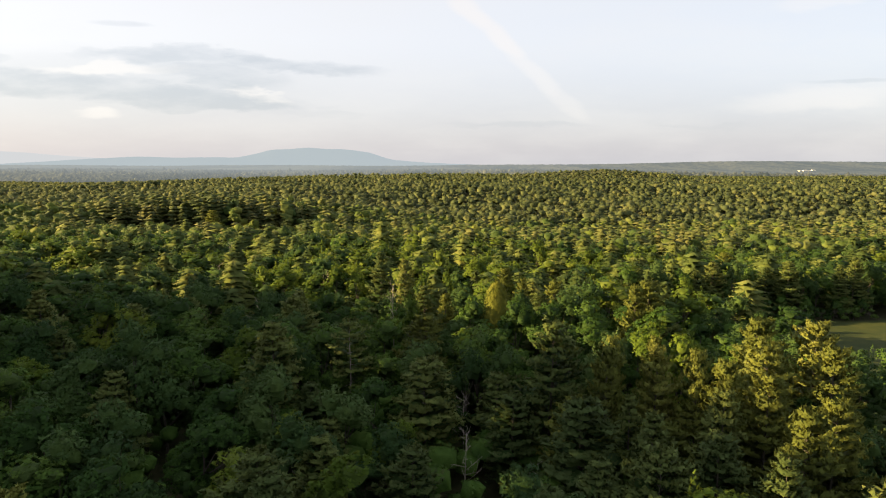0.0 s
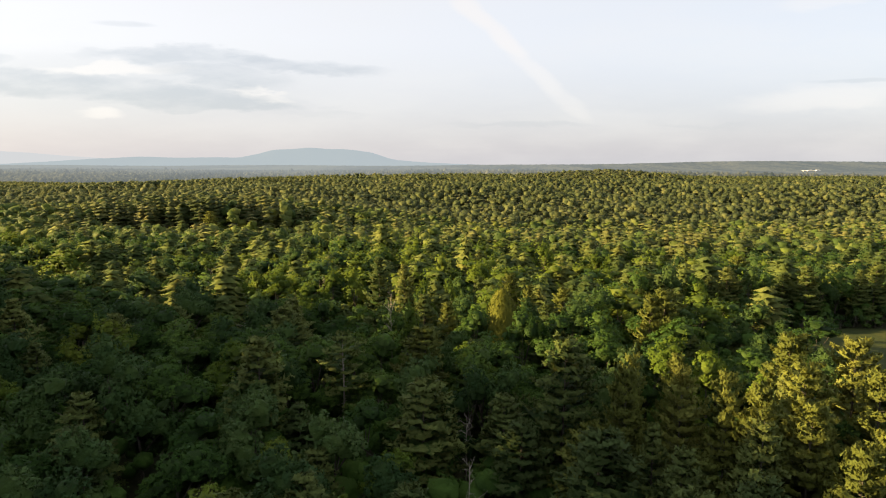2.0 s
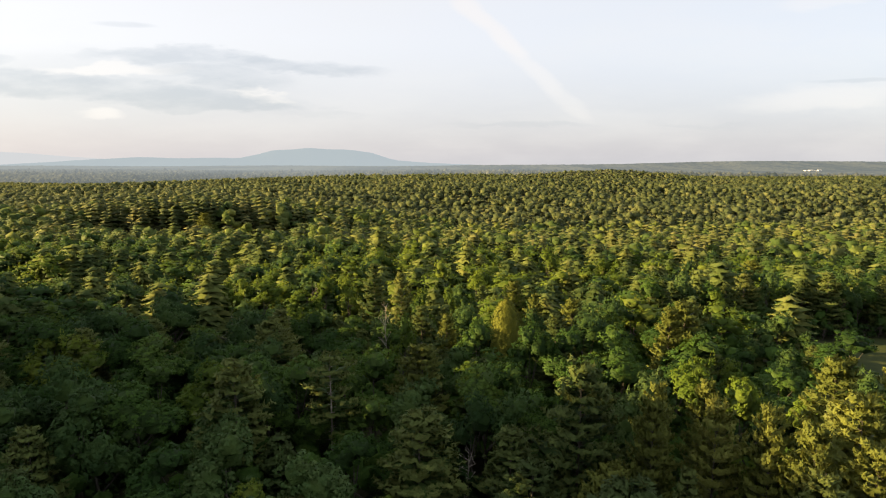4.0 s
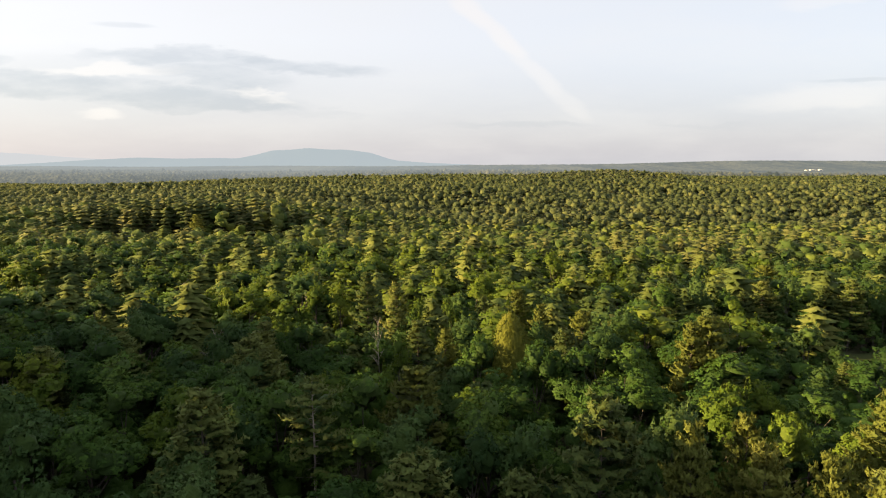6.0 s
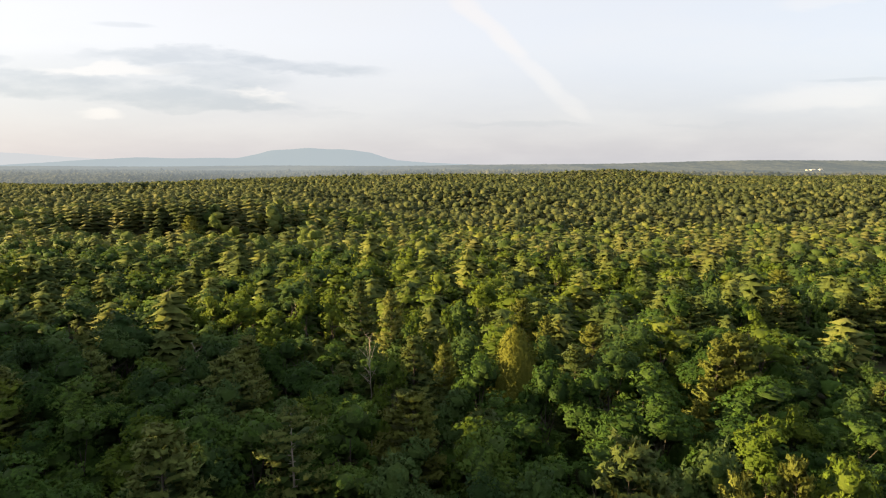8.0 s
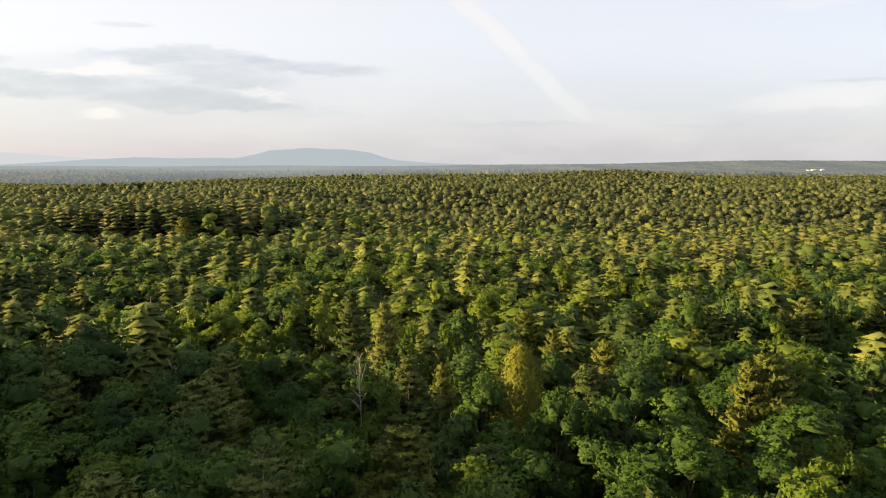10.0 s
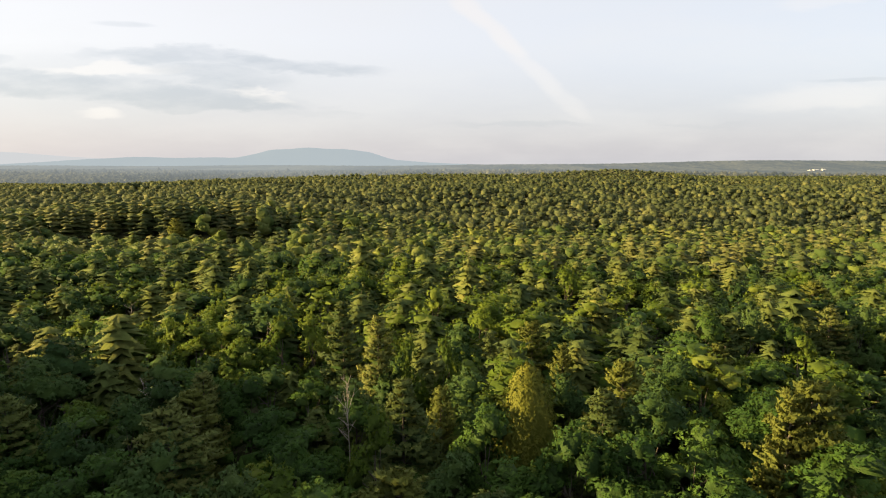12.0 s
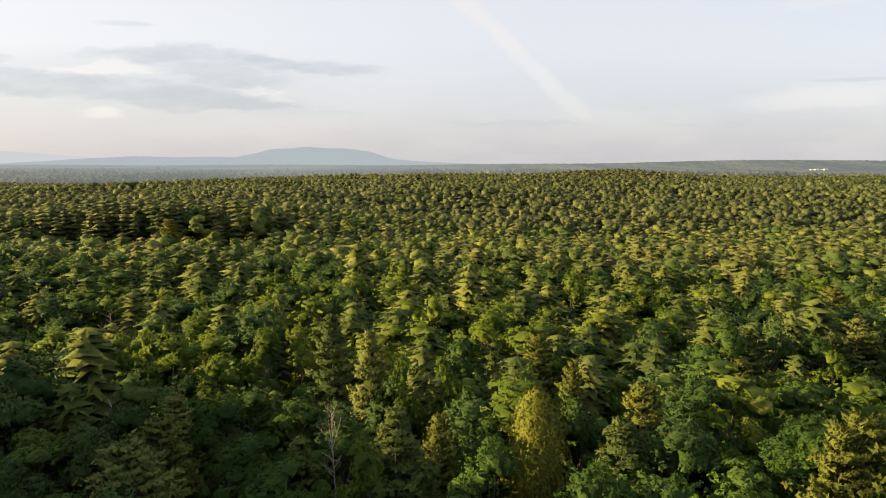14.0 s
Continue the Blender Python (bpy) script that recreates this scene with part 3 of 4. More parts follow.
def lump_shape(seed, height=16.0, reach=4.4, lumps=5, sprays=0, size=0.9, bare=0.05, core=ICO0, peak=0.3):
    """A broad-leaved tree far off: a few uneven heads grown together, roughened with leaf sprays."""
    rng = np.random.default_rng(seed)
    wood, axis = trunk_soup(rng, height * 0.7, 0.012 * height + 0.04, 0.03)
    crown = Soup()
    mid, tall = height * (1 + bare) / 2, height * (1 - bare) / 2
    heart, full = np.array([0, 0, mid - 0.2 * tall]), np.array([1, 1, reach / tall])
    for k in range(lumps):
        up = 0.62 if k == 0 else -0.45 + 1.0 * ((k * 0.618) % 1.0)
        ang = k * 2.4 + rng.normal(0, 0.3)
        r = reach * rng.uniform(0.44, 0.62)
        off = 0.1 * reach if k == 0 else (reach - r * 0.8) * (1 - peak * max(up, 0)) * rng.uniform(0.8, 1.1)
        c = np.array([math.cos(ang) * off, math.sin(ang) * off, mid + up * tall])
        v, f = core
        at = c + v * (r * rng.uniform(0.62, 1.22, len(v)))[:, None] * np.array([1, 1, 0.95])
        at[:, 2] = np.minimum(at[:, 2], height)
        crown.put(at, f, 0, v * 0.45 + unit((at - heart) * full) * 0.45 + rng.normal(0, 0.25, v.shape))
        m = sprays // lumps
        if m:
            d = unit(rng.normal(size=(m, 3)) + np.array([0, 0, 0.5]) + unit(c - heart) * 0.6)
            place = c + d * r * rng.uniform(0.85, 1.15, (m, 1)) * np.array([1, 1, 0.9])
            crown.leaves(place, d + rng.normal(0, 0.4, (m, 3)), d * 0.4 + np.array([0, 0, 0.6]) + rng.normal(0, 0.5, (m, 3)), size * rng.uniform(0.7, 1.4, m), size * 0.7, rng, 0,
                         d * 0.45 + unit((place - heart) * full) * 0.45 + rng.normal(0, 0.22, (m, 3)))
    return wood, crown


def bare_shape(seed, height=15.0, limbs=18, start=0.35, long=2.2):
    """A dead tree: a pale stem, and its broken, forked limbs one by one."""
    rng = np.random.default_rng(seed)
    wood, axis = trunk_soup(rng, height, 0.006 * height + 0.02, 0.015, 6, 6)
    arms = []
    for k in range(limbs):
        z = height * (start + (0.98 - start) * k / limbs)
        foot, ang = on_axis(axis, np.array(z)), rng.random() * 6.283
        far = long * rng.uniform(0.4, 1.0) * (1.15 - 0.6 * k / limbs)
        tip = foot + np.array([math.cos(ang) * far * 0.6, math.sin(ang) * far * 0.6, far * rng.uniform(0.3, 0.9)])
        arm = Soup()
        arm.stick(foot, tip, 0.05, 0.02, 4)
        for _ in range(4):
            b = foot + (tip - foot) * rng.uniform(0.3, 0.95)
            arm.stick(b, b + rng.normal(0, 0.35, 3) * far * 0.5 + np.array([0, 0, 0.3]), 0.022, 0.008, 3)
        arms.append(arm)
    return wood, arms


def part(name, mesh, parent, label=""):
    ob = new(name, mesh)
    ob.parent = parent
    return tagged(ob, label) if label else ob


def tree_thing(name, wood, crown, leaf, core, bark, label, category="tree", group=""):
    """A tree: an Empty at its foot that carries a trunk and a crown, or a trunk and bare limbs."""
    root = tagged(new(name), label, category, group)
    trunk = part("trunk", wood.mesh(name + "_trunk", [bark]), root)
    if isinstance(crown, list):
        for arm in crown:
            part("limb", arm.mesh(name + "_limb", [bark]), trunk)
    else:
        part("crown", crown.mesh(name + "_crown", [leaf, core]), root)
    return root


class Kind:
    """One kind of tree in several forms; place() sets a tree of given height and reach on the land."""

    def __init__(self, forms, height, reach):
        self.forms, self.height, self.reach, self.used, self.count = forms, height, reach, set(), 0

    def place(self, x, y, height, reach, form=None, turn=None):
        k = self.count % len(self.forms) if form is None else form
        turn = self.count * 137.5 if turn is None else turn
        self.count += 1
        z = float(ground_z(x, y)) - 0.15
        root = self.forms[k]
        want = Vector((reach / self.reach, reach / self.reach, height / self.height))
        base = pose(x, y, z, 0, 0, turn)
        if k in self.used:
            s = root.scale
            return copy_thing(root, base @ Matrix.Diagonal((want.x / s.x, want.y / s.y, want.z / s.z, 1)))
        self.used.add(k)
        root.matrix_basis = base @ Matrix.Diagonal((*want, 1))
        return root


PINE_SAYS = ("tall olive-green white pine with tiers of soft needles", "pine tree", "pines of the wood")
OAK_SAYS = ("dark green broad-leaved tree with a rounded leafy crown", "tree", "broad-leaved trees of the wood")
ASH_SAYS = ("grey-green ash with a tall feathery crown", "ash tree", "ashes of the wood")
LIME_SAYS = ("bright yellow-green maple with a full summer crown", "maple tree", "bright maples")
PALE_SAYS = ("pale yellow-green pine with upswept bushy boughs", "pine tree", "pale pines")
FULL = (0.80, 0.62, 0.90, 0.72, 0.55)

PINE = Kind([tree_thing("pine_tree", *pine_shape(10 + i, 20, 4.4, ragged=0.14 + 0.02 * i, full=FULL[i], lift=0.22 + 0.05 * i, leaders=1 + i % 2), PINE_LEAF, CORE_SHADE, BARK, *PINE_SAYS) for i in range(5)], 20, 4.4)
PALE_PINE = Kind([tree_thing("pale_pine_tree", *pine_shape(30 + i, 20, 4.4, 15, 6, 7, 13, 0.60, 0.12, 0.16, 0.50, 0.55, 4, 0.50), PALE_LEAF, CORE_PALE_SHADE, BARK, *PALE_SAYS) for i in range(4)], 20, 4.4)
OAK = Kind([tree_thing("broadleaf_tree", *oak_shape(50 + i, 16, 4.2, 15 + i, squat=0.85 + 0.05 * i, upward=0.3, peak=0.2 + 0.06 * i), OAK_LEAF, CORE_SHADE, BARK, *OAK_SAYS) for i in range(6)], 16, 4.2)
ASH = Kind([tree_thing("ash_tree", *oak_shape(60 + i, 16, 3.8, 15 + i, 10, 22, 0.34, 1.1, 0.12, 1.0, 1.35, 0.125, peak=0.5, leaders=9), ASH_LEAF, CORE_SHADE, BARK, *ASH_SAYS) for i in range(4)], 16, 3.8)
LIME = Kind([tree_thing("maple_tree", *oak_shape(70 + i, 16, 3.8, 14 + i, squat=0.95, upward=0.5, tall_puff=1.15, peak=0.3, leaders=3 * (i % 2)), LIME_LEAF, CORE_LIME_SHADE, BARK, *LIME_SAYS) for i in range(4)], 16, 3.8)
PLUME = Kind([tree_thing("poplar_tree", *oak_shape(90 + i, 14, 2.6, 12, 8, 18, 0.30, 1.3, 0.10, 1.2, 1.5, 0.15, peak=0.25, leaders=12), LIME_LEAF, CORE_LIME_SHADE, BARK,
                         "young poplar with several upright feathery leaders", "poplar tree", "young poplars") for i in range(3)], 14, 2.6)
CEDAR = Kind([tree_thing("cedar_tree", *cone_shape(97), CEDAR_LEAF, CEDAR_LEAF, BARK,
                         "golden olive cedar with a dense egg-shaped crown", "cedar tree")], 15, 2.9)
BIRCH = Kind([tree_thing("thin_pine_tree", *pine_shape(33, 20, 3.6, 10, 5, 7, 10, 0.5, 0.42, 0.25, 0.55), PINE_LEAF, CORE_SHADE, PALE_BARK,
                         "thin pine with a bare pale lower trunk", "pine tree")], 20, 3.6)
SNAG = Kind([tree_thing("dead_tree", *bare_shape(41 + i, 15, 16, (0.35, 0.58, 0.2)[i], (3.2, 3.2, 4.5)[i]), None, None, PALE_BARK,
                        "bleached leafless dead tree with broken limbs", "dead tree", "dead trees") for i in range(3)], 15, 2.2)
BUSH = Kind([tree_thing("bush", *oak_shape(83 + i, 5, 2.5, 6, 7, 11, 0.30, bare=0.02), OAK_LEAF, CORE_SHADE, BARK,
                        "dark green leafy bush at the meadow's edge", "bush", "bushes by the meadow") for i in range(2)], 5, 2.5)

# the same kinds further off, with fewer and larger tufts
PINE_B = Kind([tree_thing("pine_tree", *tier_shape(110 + i, 20, 5.0, 12, 9, 95, 0.72, full=0.76 * FULL[i]), PINE_LEAF, CORE_SHADE, BARK, *PINE_SAYS) for i in range(5)], 20, 4.4)
OAK_B = Kind([tree_thing("broadleaf_tree", *oak_shape(120 + i, 16, 4.2, 12, 6, 8, 0.56, peak=0.3, calm=0.5), OAK_LEAF, CORE_SHADE, BARK, *OAK_SAYS) for i in range(5)], 16, 4.2)
ASH_B = Kind([tree_thing("ash_tree", *oak_shape(126 + i, 16, 4.0, 12, 6, 8, 0.54, 1.1, 0.12, 1.0, 1.4, peak=0.5, leaders=8, calm=0.5), ASH_LEAF, CORE_SHADE, BARK, *ASH_SAYS) for i in range(4)], 16, 4.0)
LIME_B = Kind([tree_thing("maple_tree", *oak_shape(132 + i, 16, 4.0, 12, 6, 8, 0.54, 0.95, 0.12, 0.6, 1.3, peak=0.35, leaders=4 * (i % 2), calm=0.5), LIME_LEAF, CORE_LIME_SHADE, BARK, *LIME_SAYS) for i in range(4)], 16, 4.0)
DISTANT = {PINE: PINE_B, OAK: OAK_B, ASH: ASH_B, LIME: LIME_B}
SWITCH = 152.0      # beyond this distance the coarser forms serve

taken = []      # places of the trees set one by one: x, y, reach


def stand(kind, x, y, top, reach, form=None, turn=None):
    """A tree of its own whose top is at a given height above the level of the camera's start."""
    taken.append((x, y, reach))
    if kind in (SNAG, BIRCH, PLUME, CEDAR):
        taken.extend([(x, y - 5.0, 3.0), (x, y - 10.0, 2.5)])
    if kind is BIRCH:
        taken.extend([(x * f, y * f, 3.4) for f in (0.94, 0.88, 0.81)])
    if y > SWITCH + 50:
        kind = DISTANT.get(kind, kind)
    return kind.place(x, y, top - float(ground_z(x, y)) + 0.3, reach, form, turn)


# ---- trees that stand out, one by one ----
# pines beside the start of the way
stand(PALE_PINE, 50.1, 93.4, 22.6, 5.2)
stand(PALE_PINE, 57.9, 90.7, 23.0, 4.8)
stand(PALE_PINE, 45.7, 81.8, 22.2, 5.2)
stand(PALE_PINE, 41.0, 72.5, 21.0, 4.2)
stand(PALE_PINE, 37.7, 76.7, 21.4, 3.6)
stand(PALE_PINE, 35.7, 81.4, 21.4, 3.2)
stand(PALE_PINE, 31.1, 84.3, 20.6, 3.6)
stand(PALE_PINE, 53.4, 79.6, 22.2, 4.6)
stand(PALE_PINE, 40.0, 62.7, 20.6, 4.0)
stand(PALE_PINE, 46.2, 67.3, 20.0, 4.2)
stand(PINE, 33.9, 69.1, 20.9, 4.4)
stand(PINE, 17.6, 72.1, 18.8, 6.0)
stand(PINE, 25.0, 68.0, 18.6, 4.6)
stand(PINE, 30.5, 62.5, 18.5, 4.8)
stand(PINE, 23.0, 60.5, 17.6, 4.8)
stand(PINE, 34.5, 56.5, 18.8, 4.4)
stand(PINE, 49.0, 57.5, 19.5, 4.5)
stand(PINE, 25.0, 76.5, 17.4, 3.4)
stand(PINE, 8.8, 90.4, 15.2, 4.8)
stand(PINE, 17.0, 90.6, 23.2, 5.4)
stand(PALE_PINE, 25.7, 87.9, 21.2, 3.0)
stand(PALE_PINE, 23.6, 83.0, 21.4, 3.2)
stand(PALE_PINE, 34.9, 95.2, 19.2, 3.0)
stand(LIME, 38.4, 92.8, 20.6, 4.6)
stand(ASH, 28.3, 98.6, 19.0, 4.8)
stand(LIME, 38.1, 105.7, 18.8, 5.0)
stand(OAK, 78.3, 132.3, 15.4, 6.0)
stand(PINE, -21.5, 96.1, 11.6, 4.2)
stand(BIRCH, -16.5, 106.8, 19.2, 4.2)
stand(SNAG, 3.7, 92.8, 11.6, 2.6, 0)
stand(SNAG, 3.4, 79.0, 11.5, 2.4, 2)
stand(SNAG, 12.5, 74.0, 9.5, 2.0, 2)
# dark broad-leaved trees of the shaded side
stand(OAK, -31.3, 87.5, 14.4, 6.0)
stand(LIME, -25.4, 69.5, 13.0, 5.0)
stand(ASH, -44.0, 92.5, 19.4, 5.6)
stand(ASH, -52.5, 101.3, 20.7, 6.0)
stand(ASH, -9.0, 70.0, 11.5, 4.2)
stand(LIME, -36.1, 113.0, 15.6, 6.0)
stand(OAK, -29.6, 114.3, 16.6, 6.0)
stand(OAK, -10.3, 112.6, 18.4, 5.4)
stand(ASH, -3.6, 101.8, 16.2, 5.2)
stand(ASH, 4.3, 96.3, 16.9, 4.6)
stand(ASH, 10.5, 96.2, 17.2, 4.6)
stand(OAK, 6.6, 103.6, 18.6, 5.6)
# the bright round crowns in the middle
stand(OAK, 15.6, 123.1, 19.6, 5.2)
stand(OAK, 22.7, 122.2, 18.9, 5.6)
stand(OAK, 30.8, 127.0, 18.2, 5.8)
stand(OAK, 6.7, 131.9, 17.9, 4.6)
stand(OAK, 24.0, 112.5, 17.0, 5.4)
stand(PALE_PINE, 45.0, 129.0, 21.6, 5.6)
stand(PALE_PINE, 41.6, 127.4, 20.6, 3.6)
stand(PALE_PINE, 28.0, 147.1, 17.9, 4.2)
stand(CEDAR, 13.6, 144.0, 19.2, 5.0)
stand(ASH, 20.0, 148.5, 15.6, 4.0)
stand(SNAG, -10.9, 136.0, 20.4, 2.4, 1)
stand(PLUME, -6.9, 129.6, 18.4, 3.2)
stand(PALE_PINE, 1.1, 142.0, 15.9, 3.0)
stand(PLUME, -4.0, 159.0, 18.0, 3.3)
stand(PLUME, 1.6, 157.4, 18.4, 2.7)
stand(ASH, -6.2, 157.7, 15.2, 4.0)
stand(PINE, 9.5, 160.1, 18.8, 2.8)
stand(PALE_PINE, 19.1, 177.5, 15.9, 4.0)
stand(PALE_PINE, 22.5, 164.1, 15.2, 2.6)
stand(ASH, 5.5, 177.0, 15.3, 5.0)
stand(LIME, 10.8, 191.4, 16.8, 5.6)
stand(PINE, -16.5, 167.8, 22.5, 5.4)
stand(PINE, -9.7, 160.9, 21.4, 4.4)
stand(LIME, -1.0, 204.8, 17.6, 5.2)
stand(PINE, 8.7, 231.0, 20.8, 6.4)
stand(LIME, -9.0, 249.7, 18.0, 6.8)
stand(PINE, -24.5, 252.0, 23.0, 6.6)
# the lower crowns before them
stand(OAK, -39.9, 158.3, 13.0, 6.6)
stand(OAK, -28.7, 151.2, 14.9, 4.6)
stand(PINE, -32.3, 131.4, 17.9, 5.4)
stand(ASH, -41.6, 140.0, 15.9, 4.6)
stand(OAK, -23.2, 142.0, 13.0, 5.2)
stand(OAK, -21.0, 157.6, 11.6, 5.4)
stand(OAK, -47.4, 138.2, 13.9, 5.6)
stand(PINE, -35.8, 150.9, 15.4, 4.4)
# bright maples and poplars on the sunlit rise
stand(LIME, -46.3, 174.3, 16.9, 6.2)
stand(LIME, -34.5, 166.9, 15.7, 5.0)
stand(LIME, -56.1, 174.6, 16.8, 4.2)
stand(LIME, -53.2, 179.5, 16.4, 3.6)
stand(LIME, -72.3, 227.5, 14.4, 6.4)
stand(PLUME, -31.3, 180.1, 16.4, 4.4)
stand(PLUME, -25.8, 183.0, 16.4, 3.8)
stand(LIME, -47.5, 190.7, 17.0, 4.6)
stand(PINE, -54.3, 229.7, 14.0, 5.2)
stand(PINE, -65.4, 268.3, 14.8, 4.8)
stand(PINE, -80.6, 282.2, 17.3, 4.6)
stand(LIME, -95.8, 229.2, 13.4, 7.0)
stand(LIME, -108.0, 222.0, 12.6, 6.4)
stand(SNAG, -86.9, 250.9, 14.0, 4.4, 2)
stand(SNAG, -78.0, 212.0, 12.0, 4.0, 2)
stand(SNAG, -48.5, 158.0, 11.5, 3.6, 2)
stand(SNAG, -35.0, 186.0, 13.5, 2.2, 0)
stand(PINE, -146.2, 348.4, 15.0, 6.4)
stand(PALE_PINE, -160.3, 429.0, 12.4, 7.0)
stand(PINE, -180.9, 471.1, 10.0, 6.4)
stand(PINE, -227.4, 473.1, 17.2, 6.4)
# the trees round the meadow's near end
stand(OAK, 57.6, 187.7, 15.2, 5.4)
stand(LIME, 70.5, 174.4, 14.0, 3.6)
stand(OAK, 50.4, 181.7, 12.8, 6.0)
stand(PALE_PINE, 54.8, 174.8, 12.2, 3.4)
stand(LIME, 61.9, 173.6, 10.4, 4.4)
stand(PINE, 44.7, 194.1, 12.6, 4.8)
stand(PLUME, 58.4, 242.8, 11.6, 5.6)
stand(PLUME, 64.5, 240.0, 11.0, 4.6)
stand(ASH, 90.9, 242.5, 11.0, 5.4)
stand(PALE_PINE, 115.8, 244.7, 10.4, 6.2)
stand(LIME, 123.7, 241.0, 9.9, 6.0)
stand(PLUME, 38.7, 242.2, 16.0, 4.6)
stand(OAK, 66.0, 116.0, 13.0, 4.6)
stand(OAK, 57.0, 118.0, 13.4, 5.0)
stand(LIME, 51.5, 124.0, 12.5, 4.2)
stand(ASH, 74.0, 104.0, 14.5, 4.2)
stand(OAK, 66.5, 103.5, 14.0, 4.2)
stand(OAK, 82.5, 107.5, 13.5, 4.5)
stand(OAK, 62.0, 140.0, 9.5, 4.0)
stand(OAK, 54.0, 146.0, 11.5, 4.6)
# bushes along the foot of the meadow's far edge
for k in range(22):
    stand(BUSH, 68 + 3.4 * k, 183.2 + 0.4 * k + 1.1 * math.sin(k * 1.3), float(ground_z(68 + 3.4 * k, 183.2)) + 4.4 + 1.6 * math.sin(k * 2.3), 2.6)

# the dark edge of the wood behind the meadow
for k in range(15):
    kind = (PINE, ASH, OAK, PINE)[k % 4]
    stand(kind, 62 + 6.2 * k, 186.5 + 0.9 * k + 1.6 * math.sin(k * 2.1), 14.6 + 1.6 * math.sin(k * 1.7), 4.6)

# ---- the rest of the near wood ----
def pine_share(x, y):
    """How much of the wood is pine rather than broad-leaved."""
    p = 0.14 + 0.0 * x
    p = p + 0.75 * bump(x, y, 45, 50, 42, 45) + 0.25 * bump(x, y, -30, 260, 160, 60) + 0.5 * bump(x, y, 190, 420, 190, 170)
    p = p + 0.35 * bump(x, y, 0, 170, 60, 40) - 0.45 * bump(x, y, 12, 118, 40, 24) + 0.5 * bump(x, y, -200, 480, 130, 60)
    p = p + 0.1 * (y > 600) + 0.6 * bump(x, y, -165, 480, 90, 50) + 0.9 * bump(x, y, 310, 1150, 150, 110) + 0.6 * bump(x, y, -60, 1130, 260, 70)
    return np.clip(p, 0.05, 0.95)


def lime_share(x, y):
    """How much of it is bright maple: most on the sunlit rise."""
    return 0.10 + 0.22 * bump(x, y, -20, 215, 110, 45) + 0.14 * bump(x, y, 60, 260, 90, 60)


def scatter(y0, y1, step, seed, side=0.80, edge=16.0):
    """Places on a jittered grid in the wedge of land ahead, with none in the meadow."""
    rng = np.random.default_rng(seed)
    out = []
    y = y0
    row = 0
    while y < y1:
        half = side * max(y, 0) + edge
        x = np.arange(-half, half, step) + (row % 2) * step / 2
        px = x + rng.uniform(-0.42, 0.42, len(x)) * step
        py = y + rng.uniform(-0.42, 0.42, len(x)) * step
        out.append(np.stack([px, py], 1))
        y += step * 0.87
        row += 1
    out = np.concatenate(out)
    return out[~in_meadow(out[:, 0], out[:, 1], 1.5)]


def people_wood(spots, forms, seed, wide):
    """Sets trees at the places that no tree of its own has taken."""
    pine, pale, lime, ash, oak = forms
    rng = np.random.default_rng(seed)
    for x, y in spots:
        if any((x - a) ** 2 + (y - b) ** 2 < (0.62 * r + 2.6) ** 2 for a, b, r in taken):
            continue
        size = min(1.22, max(0.68, rng.normal(0.96, 0.14)))
        if x > 48 and 112 < y < 153:
            size *= 0.62
        dice, p, q = rng.random(), float(pine_share(x, y)), float(lime_share(x, y))
        if dice < p:
            (pale if rng.random() < 0.10 else pine).place(x, y, 17.4 * size, 5.0 * size * wide)
        elif dice < p + q:
            lime.place(x, y, 15.6 * size, 5.3 * size * wide)
        elif dice < p + q + 0.25:
            ash.place(x, y, 16.0 * size, 5.2 * size * wide)
        else:
            oak.place(x, y, 15.6 * size, 5.6 * size * wide)


NEAR_END = 300.0
people_wood(scatter(40.0, SWITCH, 8.0, 5, 0.76, 8.0), (PINE, PALE_PINE, LIME, ASH, OAK), 21, 1.0)
people_wood(scatter(SWITCH, NEAR_END, 8.6, 31, 0.80), (PINE_B, PINE_B, LIME_B, ASH_B, OAK_B), 22, 1.18)


# ---- the wood further off, past counting ----
def crowd(name, shapes, mats, spots, sizes, label, seed, smooth=False):
    """Many trees of some forms in one mesh; spots are x, y, z and sizes are reach and height scales."""
    rng = np.random.default_rng(seed)
    vs, fs, ss, ws, n = [], [], [], [], 0
    pick = rng.integers(0, len(shapes), len(spots))
    for k, (v, f, s, w) in enumerate(shapes):
        at, size = spots[pick == k], sizes[pick == k]
        m = len(at)
        if not m:
            continue
        a = rng.random(m) * 6.283
        c, d = np.cos(a)[:, None], np.sin(a)[:, None]
        x = (v[None, :, 0] * c - v[None, :, 1] * d) * size[:, :1] + at[:, :1]
        y = (v[None, :, 0] * d + v[None, :, 1] * c) * size[:, :1] + at[:, 1:2]
        z = v[None, :, 2] * size[:, 1:] + at[:, 2:]
        vs.append(np.stack([x, y, z], -1).reshape(-1, 3))
        fs.append((f[None] + (np.arange(m) * len(v))[:, None, None] + n).reshape(-1, 3))
        ss.append(np.tile(s, m))
        ws.append(np.stack([w[None, :, 0] * c - w[None, :, 1] * d, w[None, :, 0] * d + w[None, :, 1] * c, np.repeat(w[None, :, 2], m, 0)], -1).reshape(-1, 3))
        n += m * len(v)
    ob = new(name, fast_mesh(name, np.concatenate(vs), np.concatenate(fs), mats, np.concatenate(ss), smooth, np.concatenate(ws)))
    return tagged(ob, label, "woods", kind="stuff")


